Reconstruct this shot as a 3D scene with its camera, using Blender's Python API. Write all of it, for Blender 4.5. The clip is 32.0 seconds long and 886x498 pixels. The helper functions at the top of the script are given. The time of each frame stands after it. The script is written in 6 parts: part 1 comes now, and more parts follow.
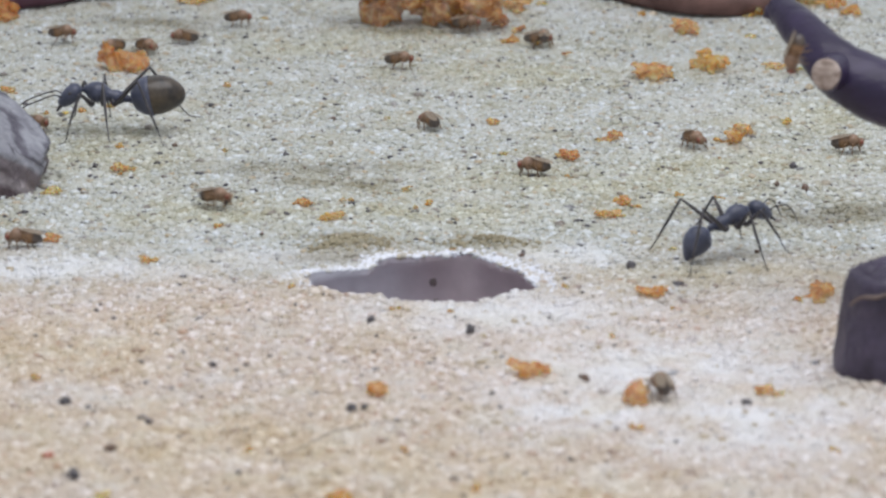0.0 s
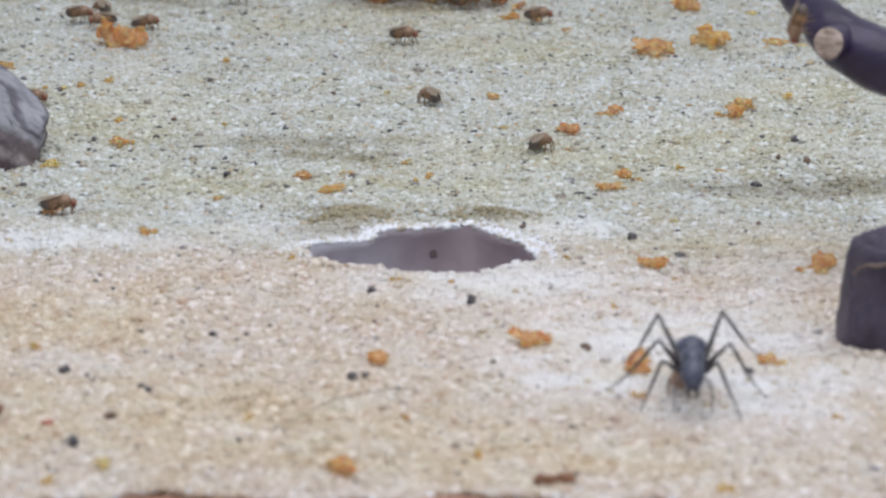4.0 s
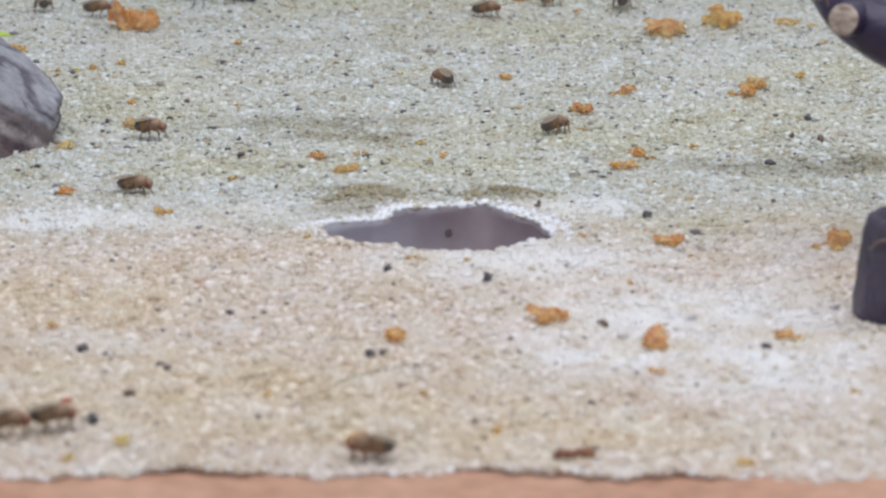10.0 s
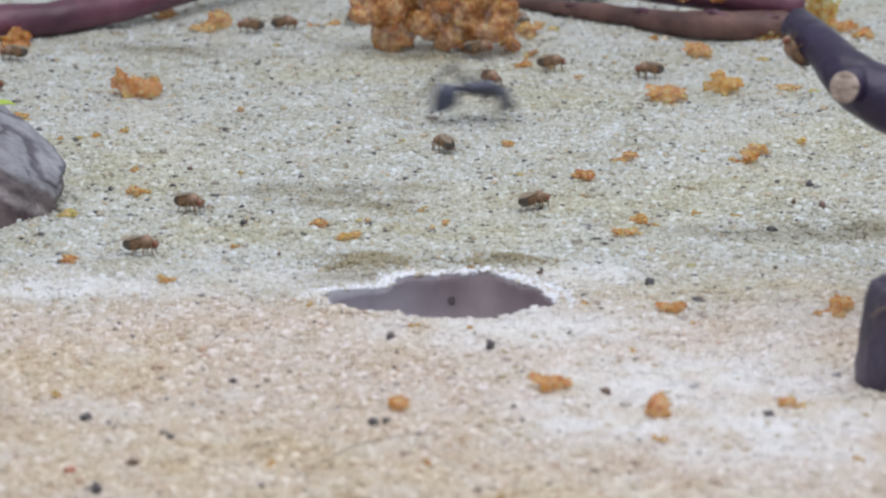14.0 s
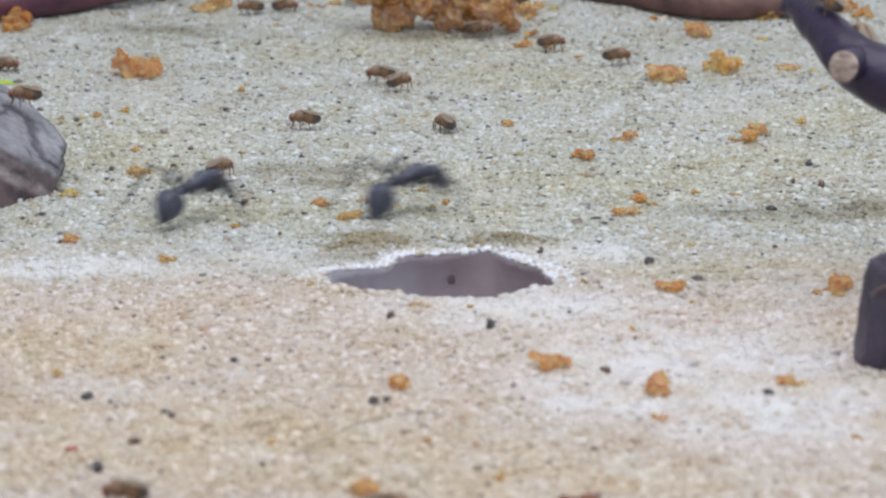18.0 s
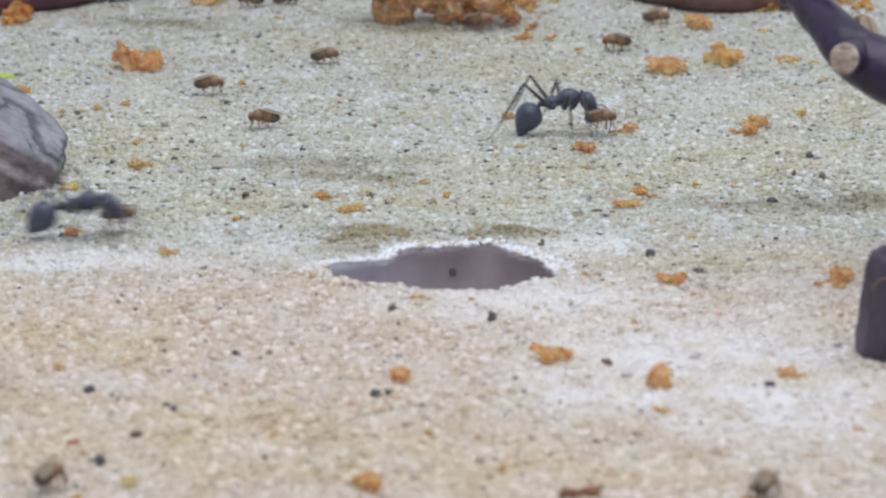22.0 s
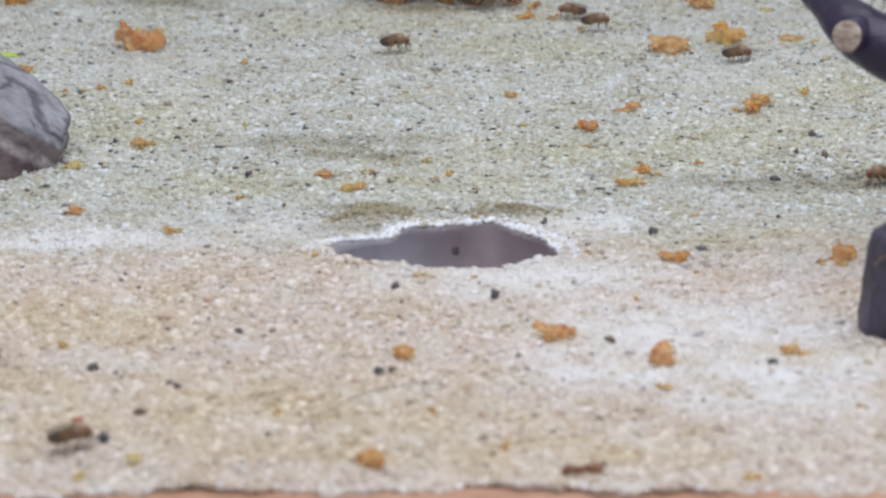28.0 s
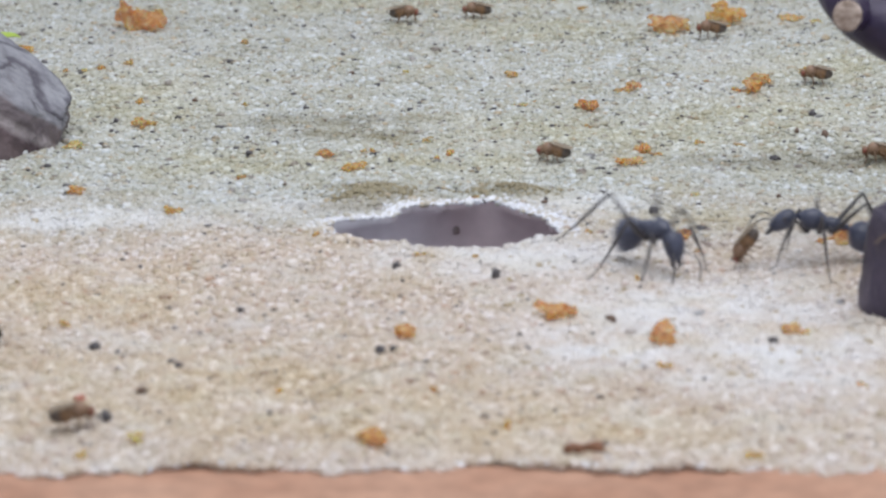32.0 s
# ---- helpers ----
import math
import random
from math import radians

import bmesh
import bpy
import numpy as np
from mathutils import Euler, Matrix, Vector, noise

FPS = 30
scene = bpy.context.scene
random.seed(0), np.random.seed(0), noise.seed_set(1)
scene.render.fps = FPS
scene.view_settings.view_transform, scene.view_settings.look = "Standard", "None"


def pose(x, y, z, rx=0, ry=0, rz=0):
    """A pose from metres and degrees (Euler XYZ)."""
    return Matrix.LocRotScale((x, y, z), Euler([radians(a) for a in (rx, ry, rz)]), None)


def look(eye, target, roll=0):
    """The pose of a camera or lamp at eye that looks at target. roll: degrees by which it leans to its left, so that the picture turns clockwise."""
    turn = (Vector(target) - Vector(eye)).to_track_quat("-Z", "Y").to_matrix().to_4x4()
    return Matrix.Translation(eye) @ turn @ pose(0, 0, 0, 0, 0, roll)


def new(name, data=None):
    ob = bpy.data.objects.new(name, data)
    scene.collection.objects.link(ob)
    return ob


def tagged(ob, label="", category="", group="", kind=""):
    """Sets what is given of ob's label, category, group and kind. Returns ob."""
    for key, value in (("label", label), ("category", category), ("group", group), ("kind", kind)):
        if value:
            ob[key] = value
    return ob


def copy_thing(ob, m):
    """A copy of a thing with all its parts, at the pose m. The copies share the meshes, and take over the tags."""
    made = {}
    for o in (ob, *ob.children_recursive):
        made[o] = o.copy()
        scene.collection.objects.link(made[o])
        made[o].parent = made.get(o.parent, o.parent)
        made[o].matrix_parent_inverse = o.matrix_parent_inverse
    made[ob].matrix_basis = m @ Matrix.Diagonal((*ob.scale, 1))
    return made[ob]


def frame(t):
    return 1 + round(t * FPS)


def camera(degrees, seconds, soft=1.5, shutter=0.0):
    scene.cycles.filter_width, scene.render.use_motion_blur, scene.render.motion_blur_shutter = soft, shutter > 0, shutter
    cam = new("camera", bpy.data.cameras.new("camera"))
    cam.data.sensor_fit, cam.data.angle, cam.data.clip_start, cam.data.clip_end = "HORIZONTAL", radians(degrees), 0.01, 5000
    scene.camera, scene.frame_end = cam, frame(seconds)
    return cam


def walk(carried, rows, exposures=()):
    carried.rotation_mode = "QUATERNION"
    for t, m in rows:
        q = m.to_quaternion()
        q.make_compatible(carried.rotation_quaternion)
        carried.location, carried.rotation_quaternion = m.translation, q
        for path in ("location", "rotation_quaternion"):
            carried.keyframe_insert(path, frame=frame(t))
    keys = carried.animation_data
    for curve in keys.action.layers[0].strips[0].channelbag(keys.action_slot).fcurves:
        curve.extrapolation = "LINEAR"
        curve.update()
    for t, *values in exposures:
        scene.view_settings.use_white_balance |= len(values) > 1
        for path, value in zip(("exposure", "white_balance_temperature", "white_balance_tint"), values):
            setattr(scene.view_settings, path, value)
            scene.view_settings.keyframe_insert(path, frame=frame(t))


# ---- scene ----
cam = camera(15.0, 32.0, soft=2.4, shutter=0.6)
cam.data.dof.use_dof = True
cam.data.dof.focus_distance = 0.352
cam.data.dof.aperture_fstop = 76.0
walk(cam, [
    (0, pose(0.00124, -0.29447, 0.08324, 74.753, 0, -0.000) @ pose(0, 0, 0, 0, 0, 0.244)),
    (0.5, pose(0.00115, -0.29430, 0.08287, 74.764, 0, -0.016) @ pose(0, 0, 0, 0, 0, 0.267)),
    (1, pose(0.00112, -0.29432, 0.08259, 74.731, 0, -0.018) @ pose(0, 0, 0, 0, 0, 0.257)),
    (1.5, pose(0.00090, -0.29409, 0.08217, 74.740, 0, -0.057) @ pose(0, 0, 0, 0, 0, 0.257)),
    (2, pose(0.00065, -0.29381, 0.08174, 74.755, 0, -0.101) @ pose(0, 0, 0, 0, 0, 0.287)),
    (2.5, pose(0.00069, -0.29391, 0.08153, 74.721, 0, -0.095) @ pose(0, 0, 0, 0, 0, 0.286)),
    (3, pose(0.00088, -0.29409, 0.08135, 74.702, 0, -0.058) @ pose(0, 0, 0, 0, 0, 0.255)),
    (3.5, pose(0.00098, -0.29388, 0.08103, 74.688, 0, -0.039) @ pose(0, 0, 0, 0, 0, 0.248)),
    (5.5, pose(0.00047, -0.29387, 0.08061, 74.605, 0, -0.134) @ pose(0, 0, 0, 0, 0, 0.278)),
    (6, pose(0.00026, -0.29378, 0.08047, 74.589, 0, -0.153) @ pose(0, 0, 0, 0, 0, 0.254)),
    (6.5, pose(0.00014, -0.29389, 0.08035, 74.603, 0, -0.149) @ pose(0, 0, 0, 0, 0, 0.238)),
    (7, pose(0.00015, -0.29417, 0.08040, 74.551, 0, -0.119) @ pose(0, 0, 0, 0, 0, 0.207)),
    (7.5, pose(0.00023, -0.29433, 0.08039, 74.515, 0, -0.071) @ pose(0, 0, 0, 0, 0, 0.166)),
    (8, pose(0.00034, -0.29448, 0.08029, 74.517, 0, -0.019) @ pose(0, 0, 0, 0, 0, 0.104)),
    (8.5, pose(0.00042, -0.29473, 0.08022, 74.502, 0, 0.028) @ pose(0, 0, 0, 0, 0, 0.024)),
    (9, pose(0.00025, -0.29470, 0.08004, 74.508, 0, 0.027) @ pose(0, 0, 0, 0, 0, -0.009)),
    (9.5, pose(-0.00007, -0.29444, 0.07982, 74.535, 0, -0.004) @ pose(0, 0, 0, 0, 0, 0.002)),
    (10, pose(-0.00023, -0.29433, 0.07973, 74.525, 0, -0.005) @ pose(0, 0, 0, 0, 0, -0.021)),
    (10.5, pose(-0.00028, -0.29431, 0.07971, 74.590, 0, 0.007) @ pose(0, 0, 0, 0, 0, -0.065)),
    (11, pose(-0.00034, -0.29428, 0.07971, 74.619, 0, 0.008) @ pose(0, 0, 0, 0, 0, -0.056)),
    (11.5, pose(-0.00027, -0.29429, 0.07968, 74.745, 0, 0.022) @ pose(0, 0, 0, 0, 0, -0.041)),
    (12, pose(-0.00011, -0.29450, 0.07977, 74.826, 0, 0.053) @ pose(0, 0, 0, 0, 0, -0.069)),
    (12.5, pose(0.00002, -0.29483, 0.08006, 74.966, 0, 0.079) @ pose(0, 0, 0, 0, 0, -0.084)),
    (13, pose(-0.00001, -0.29498, 0.08037, 75.297, 0, 0.075) @ pose(0, 0, 0, 0, 0, -0.085)),
    (13.5, pose(-0.00016, -0.29489, 0.08050, 75.548, 0, 0.048) @ pose(0, 0, 0, 0, 0, -0.125)),
    (14, pose(-0.00030, -0.29469, 0.08044, 75.565, 0, 0.025) @ pose(0, 0, 0, 0, 0, -0.162)),
    (14.5, pose(-0.00037, -0.29454, 0.08039, 75.490, 0, 0.014) @ pose(0, 0, 0, 0, 0, -0.140)),
    (16.5, pose(-0.00035, -0.29500, 0.08032, 75.283, 0, 0.023) @ pose(0, 0, 0, 0, 0, -0.175)),
    (17, pose(-0.00036, -0.29510, 0.08043, 75.244, 0, 0.020) @ pose(0, 0, 0, 0, 0, -0.169)),
    (17.5, pose(-0.00034, -0.29537, 0.08049, 75.265, 0, 0.022) @ pose(0, 0, 0, 0, 0, -0.193)),
    (18, pose(-0.00030, -0.29550, 0.08053, 75.235, 0, 0.031) @ pose(0, 0, 0, 0, 0, -0.209)),
    (18.5, pose(-0.00027, -0.29548, 0.08049, 75.233, 0, 0.039) @ pose(0, 0, 0, 0, 0, -0.218)),
    (19, pose(-0.00033, -0.29543, 0.08041, 75.234, 0, 0.032) @ pose(0, 0, 0, 0, 0, -0.227)),
    (19.5, pose(-0.00037, -0.29539, 0.08041, 75.220, 0, 0.025) @ pose(0, 0, 0, 0, 0, -0.243)),
    (20, pose(-0.00036, -0.29546, 0.08050, 75.178, 0, 0.032) @ pose(0, 0, 0, 0, 0, -0.266)),
    (20.5, pose(-0.00034, -0.29562, 0.08055, 75.168, 0, 0.039) @ pose(0, 0, 0, 0, 0, -0.281)),
    (21, pose(-0.00037, -0.29561, 0.08052, 75.155, 0, 0.035) @ pose(0, 0, 0, 0, 0, -0.291)),
    (21.5, pose(-0.00044, -0.29553, 0.08052, 75.133, 0, 0.025) @ pose(0, 0, 0, 0, 0, -0.298)),
    (22, pose(-0.00047, -0.29562, 0.08061, 75.101, 0, 0.020) @ pose(0, 0, 0, 0, 0, -0.298)),
    (22.5, pose(-0.00046, -0.29572, 0.08070, 75.066, 0, 0.023) @ pose(0, 0, 0, 0, 0, -0.309)),
    (23, pose(-0.00044, -0.29576, 0.08068, 75.066, 0, 0.028) @ pose(0, 0, 0, 0, 0, -0.341)),
    (23.5, pose(-0.00046, -0.29584, 0.08064, 75.081, 0, 0.028) @ pose(0, 0, 0, 0, 0, -0.345)),
    (24, pose(-0.00046, -0.29592, 0.08066, 75.049, 0, 0.036) @ pose(0, 0, 0, 0, 0, -0.337)),
    (24.5, pose(-0.00044, -0.29596, 0.08066, 75.032, 0, 0.050) @ pose(0, 0, 0, 0, 0, -0.345)),
    (25, pose(-0.00049, -0.29598, 0.08066, 74.989, 0, 0.050) @ pose(0, 0, 0, 0, 0, -0.358)),
    (25.5, pose(-0.00048, -0.29604, 0.08072, 74.938, 0, 0.057) @ pose(0, 0, 0, 0, 0, -0.379)),
    (27.5, pose(-0.00053, -0.29602, 0.08034, 74.848, 0, 0.061) @ pose(0, 0, 0, 0, 0, -0.369)),
    (28, pose(-0.00054, -0.29601, 0.08038, 74.791, 0, 0.060) @ pose(0, 0, 0, 0, 0, -0.364)),
    (28.5, pose(-0.00054, -0.29601, 0.08038, 74.773, 0, 0.059) @ pose(0, 0, 0, 0, 0, -0.363)),
    (29, pose(-0.00056, -0.29603, 0.08036, 74.734, 0, 0.056) @ pose(0, 0, 0, 0, 0, -0.367)),
    (29.5, pose(-0.00059, -0.29610, 0.08034, 74.741, 0, 0.054) @ pose(0, 0, 0, 0, 0, -0.385)),
    (30, pose(-0.00060, -0.29620, 0.08034, 74.698, 0, 0.057) @ pose(0, 0, 0, 0, 0, -0.411)),
    (30.5, pose(-0.00065, -0.29631, 0.08037, 74.657, 0, 0.053) @ pose(0, 0, 0, 0, 0, -0.422)),
    (31, pose(-0.00070, -0.29633, 0.08042, 74.571, 0, 0.045) @ pose(0, 0, 0, 0, 0, -0.411)),
    (31.5, pose(-0.00073, -0.29633, 0.08041, 74.504, 0, 0.040) @ pose(0, 0, 0, 0, 0, -0.393)),
    (32, pose(-0.00078, -0.29637, 0.08029, 74.473, 0, 0.030) @ pose(0, 0, 0, 0, 0, -0.377)),
])

# ---- light: a wide lamp over the open tank and a bright room around it ----
MM = 0.001
world = bpy.data.worlds.new("room_light")
world.use_nodes = True
scene.world = world
world.node_tree.nodes["Background"].inputs["Color"].default_value = (0.90, 0.96, 1.055, 1)
world.node_tree.nodes["Background"].inputs["Strength"].default_value = 0.62
lamp = bpy.data.lights.new("tank_lamp", "AREA")
lamp.shape, lamp.size, lamp.size_y = "RECTANGLE", 0.42, 0.30
lamp.energy = 1.06
lamp.color = (0.985, 0.985, 1.02)
lamp_ob = new("tank_lamp", lamp)
lamp_ob.matrix_world = look((0.05, -0.035, 0.36), (0.015, 0.03, 0.0))
scene.view_settings.exposure = 0.0


# ---- materials ----
def material(name):
    m = bpy.data.materials.new(name)
    m.use_nodes = True
    return m, m.node_tree, m.node_tree.nodes["Principled BSDF"]


def node(tree, kind, **values):
    n = tree.nodes.new(kind)
    for key, value in values.items():
        if key in n.inputs:
            n.inputs[key].default_value = value
    return n


def ramp(tree, fac, stops, constant=False):
    r = tree.nodes.new("ShaderNodeValToRGB")
    r.color_ramp.interpolation = "CONSTANT" if constant else "LINEAR"
    while len(r.color_ramp.elements) < len(stops):
        r.color_ramp.elements.new(0.5)
    for e, (p, c) in zip(r.color_ramp.elements, stops):
        e.position, e.color = p, (*c, 1)
    tree.links.new(fac, r.inputs["Fac"])
    return r.outputs["Color"]


def noise_fac(tree, scale, detail=3.0, vector=None, rough=0.55):
    n = node(tree, "ShaderNodeTexNoise", Scale=scale, Detail=detail, Roughness=rough)
    if vector is None:
        vector = tree.nodes.new("ShaderNodeTexCoord").outputs["Object"]
    tree.links.new(vector, n.inputs["Vector"])
    return n.outputs["Fac"]


def mix(tree, fac, a, b, kind="MIX"):
    n = tree.nodes.new("ShaderNodeMix")
    n.data_type, n.blend_type = "RGBA", kind
    for value, at in ((fac, 0), (a, 6), (b, 7)):
        if hasattr(value, "is_linked"):
            tree.links.new(value, n.inputs[at])
        else:
            n.inputs[at].default_value = value if at == 0 else (*value, 1)
    return n.outputs[2]


def bump(tree, bsdf, height, strength, distance):
    b = node(tree, "ShaderNodeBump", Strength=strength, Distance=distance)
    tree.links.new(height, b.inputs["Height"])
    tree.links.new(b.outputs["Normal"], bsdf.inputs["Normal"])


def blob_mask(tree, spots):
    """How near a point lies to any of the spots (x, y, reach), with ragged borders."""
    coord = tree.nodes.new("ShaderNodeTexCoord").outputs["Object"]
    ragged = node(tree, "ShaderNodeTexNoise", Scale=220.0, Detail=3.0)
    tree.links.new(coord, ragged.inputs["Vector"])
    total = None
    for x, y, rx, ry in spots:
        m = node(tree, "ShaderNodeMapping")
        m.vector_type = "TEXTURE"
        m.inputs["Location"].default_value = (x * MM, y * MM, 0)
        m.inputs["Scale"].default_value = (rx * MM, ry * MM, 1)
        tree.links.new(coord, m.inputs["Vector"])
        ln = node(tree, "ShaderNodeVectorMath")
        ln.operation = "LENGTH"
        tree.links.new(m.outputs["Vector"], ln.inputs[0])
        inv = node(tree, "ShaderNodeMapRange")
        inv.inputs["From Min"].default_value, inv.inputs["From Max"].default_value = 0.35, 1.25
        inv.inputs["To Min"].default_value, inv.inputs["To Max"].default_value = 1.0, 0.0
        tree.links.new(ln.outputs["Value"], inv.inputs["Value"])
        if total is None:
            total = inv.outputs["Result"]
        else:
            mx = node(tree, "ShaderNodeMath")
            mx.operation = "MAXIMUM"
            tree.links.new(total, mx.inputs[0])
            tree.links.new(inv.outputs["Result"], mx.inputs[1])
            total = mx.outputs["Value"]
    mul = node(tree, "ShaderNodeMath")
    mul.operation = "MULTIPLY"
    tree.links.new(total, mul.inputs[0])
    wide = node(tree, "ShaderNodeMapRange")
    wide.inputs["From Min"].default_value, wide.inputs["From Max"].default_value = 0.24, 0.56
    tree.links.new(ragged.outputs["Fac"], wide.inputs["Value"])
    tree.links.new(wide.outputs["Result"], mul.inputs[1])
    return mul.outputs["Value"]


WHITE_PATCHES = [(20, -27, 15, 12), (13, -36, 9, 9), (27, -40, 13, 11), (-34, 3, 12, 4), (6, -11, 14, 7), (-13, 8, 8, 3), (12.5, 9, 6, 5)]
# Darker sand; spots in the furrow, by red twig and food add painted shade.
DARK_AND_SHADE_PATCHES = [(-7.6, 12.0, 5.2, 4.0), (5.6, 13.0, 4.8, 3.4), (36, 24, 16, 4.0), (-14, 42, 12, 4), (-10, 8, 6, 2.5), (-10, 36, 9, 3), (-33, 117, 11, 4), (-4, 113, 9, 3)]
HONEY_PATCHES = [(-20, -48, 26, 14), (-8, -53, 16, 10), (-30, -22, 12, 10), (8, -58, 20, 8), (-33, 52, 12, 16), (16, 36, 26, 9), (33, 44, 16, 10), (-4, 24, 22, 6), (-22, 24, 12, 6),
                 (10, 88, 16, 9), (-4, 105, 22, 8), (42, 66, 14, 10), (30, 2, 14, 6)]


def sand_material(name, loose):
    m, tree, bsdf = material(name)
    if loose:
        pick = tree.nodes.new("ShaderNodeNewGeometry").outputs["Random Per Island"]
    else:
        cells = node(tree, "ShaderNodeTexVoronoi", Scale=2100.0)
        tree.links.new(tree.nodes.new("ShaderNodeTexCoord").outputs["Object"], cells.inputs["Vector"])
        split = tree.nodes.new("ShaderNodeSeparateColor")
        tree.links.new(cells.outputs["Color"], split.inputs["Color"])
        pick = split.outputs["Red"]
    # warmer tones in front of a ragged border, cooler ones behind it
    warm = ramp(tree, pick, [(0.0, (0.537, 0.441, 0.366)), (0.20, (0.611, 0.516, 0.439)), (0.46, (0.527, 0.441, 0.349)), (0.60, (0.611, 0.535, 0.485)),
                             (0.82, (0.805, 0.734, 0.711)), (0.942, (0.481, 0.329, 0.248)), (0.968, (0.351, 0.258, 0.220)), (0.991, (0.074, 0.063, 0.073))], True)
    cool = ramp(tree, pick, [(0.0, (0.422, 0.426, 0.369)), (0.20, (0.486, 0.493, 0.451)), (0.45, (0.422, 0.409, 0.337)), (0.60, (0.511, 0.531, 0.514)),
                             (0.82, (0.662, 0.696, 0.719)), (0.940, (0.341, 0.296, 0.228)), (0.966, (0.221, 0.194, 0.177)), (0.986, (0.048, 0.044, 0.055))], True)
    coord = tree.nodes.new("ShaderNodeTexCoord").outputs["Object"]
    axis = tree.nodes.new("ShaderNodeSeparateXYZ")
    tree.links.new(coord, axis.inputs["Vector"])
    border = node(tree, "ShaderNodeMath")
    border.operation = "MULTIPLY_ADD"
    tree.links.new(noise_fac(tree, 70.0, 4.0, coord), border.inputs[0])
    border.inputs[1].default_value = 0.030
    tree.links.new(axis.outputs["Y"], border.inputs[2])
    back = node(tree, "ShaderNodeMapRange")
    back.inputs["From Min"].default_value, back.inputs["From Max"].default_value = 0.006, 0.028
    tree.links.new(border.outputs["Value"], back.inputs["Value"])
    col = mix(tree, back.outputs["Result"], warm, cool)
    dust = ramp(tree, noise_fac(tree, 190.0, 4.0, None, 0.6), [(0.50, (0, 0, 0)), (0.62, (0.25, 0.25, 0.25))])
    col = mix(tree, dust, col, (0.70, 0.72, 0.73))
    col = mix(tree, blob_mask(tree, HONEY_PATCHES), col, mix(tree, 0.85, col, (0.97, 0.93, 0.77), "MULTIPLY"))
    col = mix(tree, blob_mask(tree, WHITE_PATCHES), col, mix(tree, 0.74, col, (0.775, 0.785, 0.815)))
    # darkens these spots in the base colour, furrow and food-foot shade included
    col = mix(tree, blob_mask(tree, DARK_AND_SHADE_PATCHES), col, mix(tree, 0.72, col, (0.36, 0.31, 0.20), "MULTIPLY"))
    stain = ramp(tree, noise_fac(tree, 130.0, 4.0), [(0.36, (0.90, 0.85, 0.72)), (0.52, (1, 1, 1)), (1.0, (1, 1, 1))])
    col = mix(tree, 0.6, col, stain, "MULTIPLY")
    veil = ramp(tree, noise_fac(tree, 45.0, 5.0), [(0.50, (0, 0, 0)), (0.70, (0.30, 0.30, 0.30))])
    col = mix(tree, veil, col, (0.68, 0.68, 0.69))
    tree.links.new(col, bsdf.inputs["Base Color"])
    bsdf.inputs["Roughness"].default_value = 0.36
    bsdf.inputs["Specular IOR Level"].default_value = 0.5
    if not loose:
        bump(tree, bsdf, noise_fac(tree, 2600.0, 2.0), 0.45, 0.0003)
    return m


def surface(name, dark, light, scale, rough, bump_height=0.0, bump_scale=None, detail=4.0, metal=0.0, coat=0.0, sss=0.0, stretch=None):
    """A grained surface: two colours mixed by noise at two scales, with fine relief."""
    m, tree, bsdf = material(name)
    vector = None
    if stretch:
        mp = node(tree, "ShaderNodeMapping")
        mp.inputs["Scale"].default_value = stretch
        tree.links.new(tree.nodes.new("ShaderNodeTexCoord").outputs["Object"], mp.inputs["Vector"])
        vector = mp.outputs["Vector"]
    col = ramp(tree, noise_fac(tree, scale, detail, vector), [(0.3, dark), (0.7, light)])
    fine = ramp(tree, noise_fac(tree, scale * 5.3, 2.0, vector), [(0.3, (0.72, 0.72, 0.72)), (0.65, (1, 1, 1))])
    tree.links.new(mix(tree, 0.8, col, fine, "MULTIPLY"), bsdf.inputs["Base Color"])
    bsdf.inputs["Roughness"].default_value = rough
    bsdf.inputs["Metallic"].default_value = metal
    bsdf.inputs["Coat Weight"].default_value = coat
    if sss:
        bsdf.inputs["Subsurface Weight"].default_value = sss
        bsdf.inputs["Subsurface Scale"].default_value = 0.0006
        bsdf.inputs["Subsurface Radius"].default_value = (1.0, 0.5, 0.2)
    if bump_height:
        bump(tree, bsdf, noise_fac(tree, bump_scale or scale * 3, 3.0, vector), 0.8, bump_height)
    return m


def crumb_material(name, low, mid, high, clear=0.45, grain=1.0):
    m, tree, bsdf = material(name)
    rnd = tree.nodes.new("ShaderNodeObjectInfo").outputs["Random"]
    base = ramp(tree, noise_fac(tree, 5200.0 * grain, 3.0), [(0.36, low), (0.5, mid), (0.62, high)])
    speck = ramp(tree, noise_fac(tree, 8000.0 * grain, 3.0), [(0.30, (0.45, 0.30, 0.26)), (0.40, (1, 1, 1)), (1.0, (1, 1, 1))])
    base = mix(tree, 0.8, base, speck, "MULTIPLY")
    tone = ramp(tree, rnd, [(0.0, (0.90, 0.70, 0.55)), (0.35, (1, 0.91, 0.8)), (0.7, (1, 0.98, 0.96)), (1.0, (1.0, 1.05, 1.14))])
    tree.links.new(mix(tree, 1.0, base, tone, "MULTIPLY"), bsdf.inputs["Base Color"])
    bsdf.inputs["Roughness"].default_value = 0.22
    bsdf.inputs["Transmission Weight"].default_value = clear
    bsdf.inputs["IOR"].default_value = 1.34
    bsdf.inputs["Alpha"].default_value = 0.66
    bsdf.inputs["Subsurface Weight"].default_value = 0.9
    bsdf.inputs["Subsurface Scale"].default_value = 0.0014
    bsdf.inputs["Subsurface Radius"].default_value = (1.0, 0.6, 0.2)
    bump(tree, bsdf, noise_fac(tree, 1800.0, 2.0), 0.5, 0.0001)
    return m


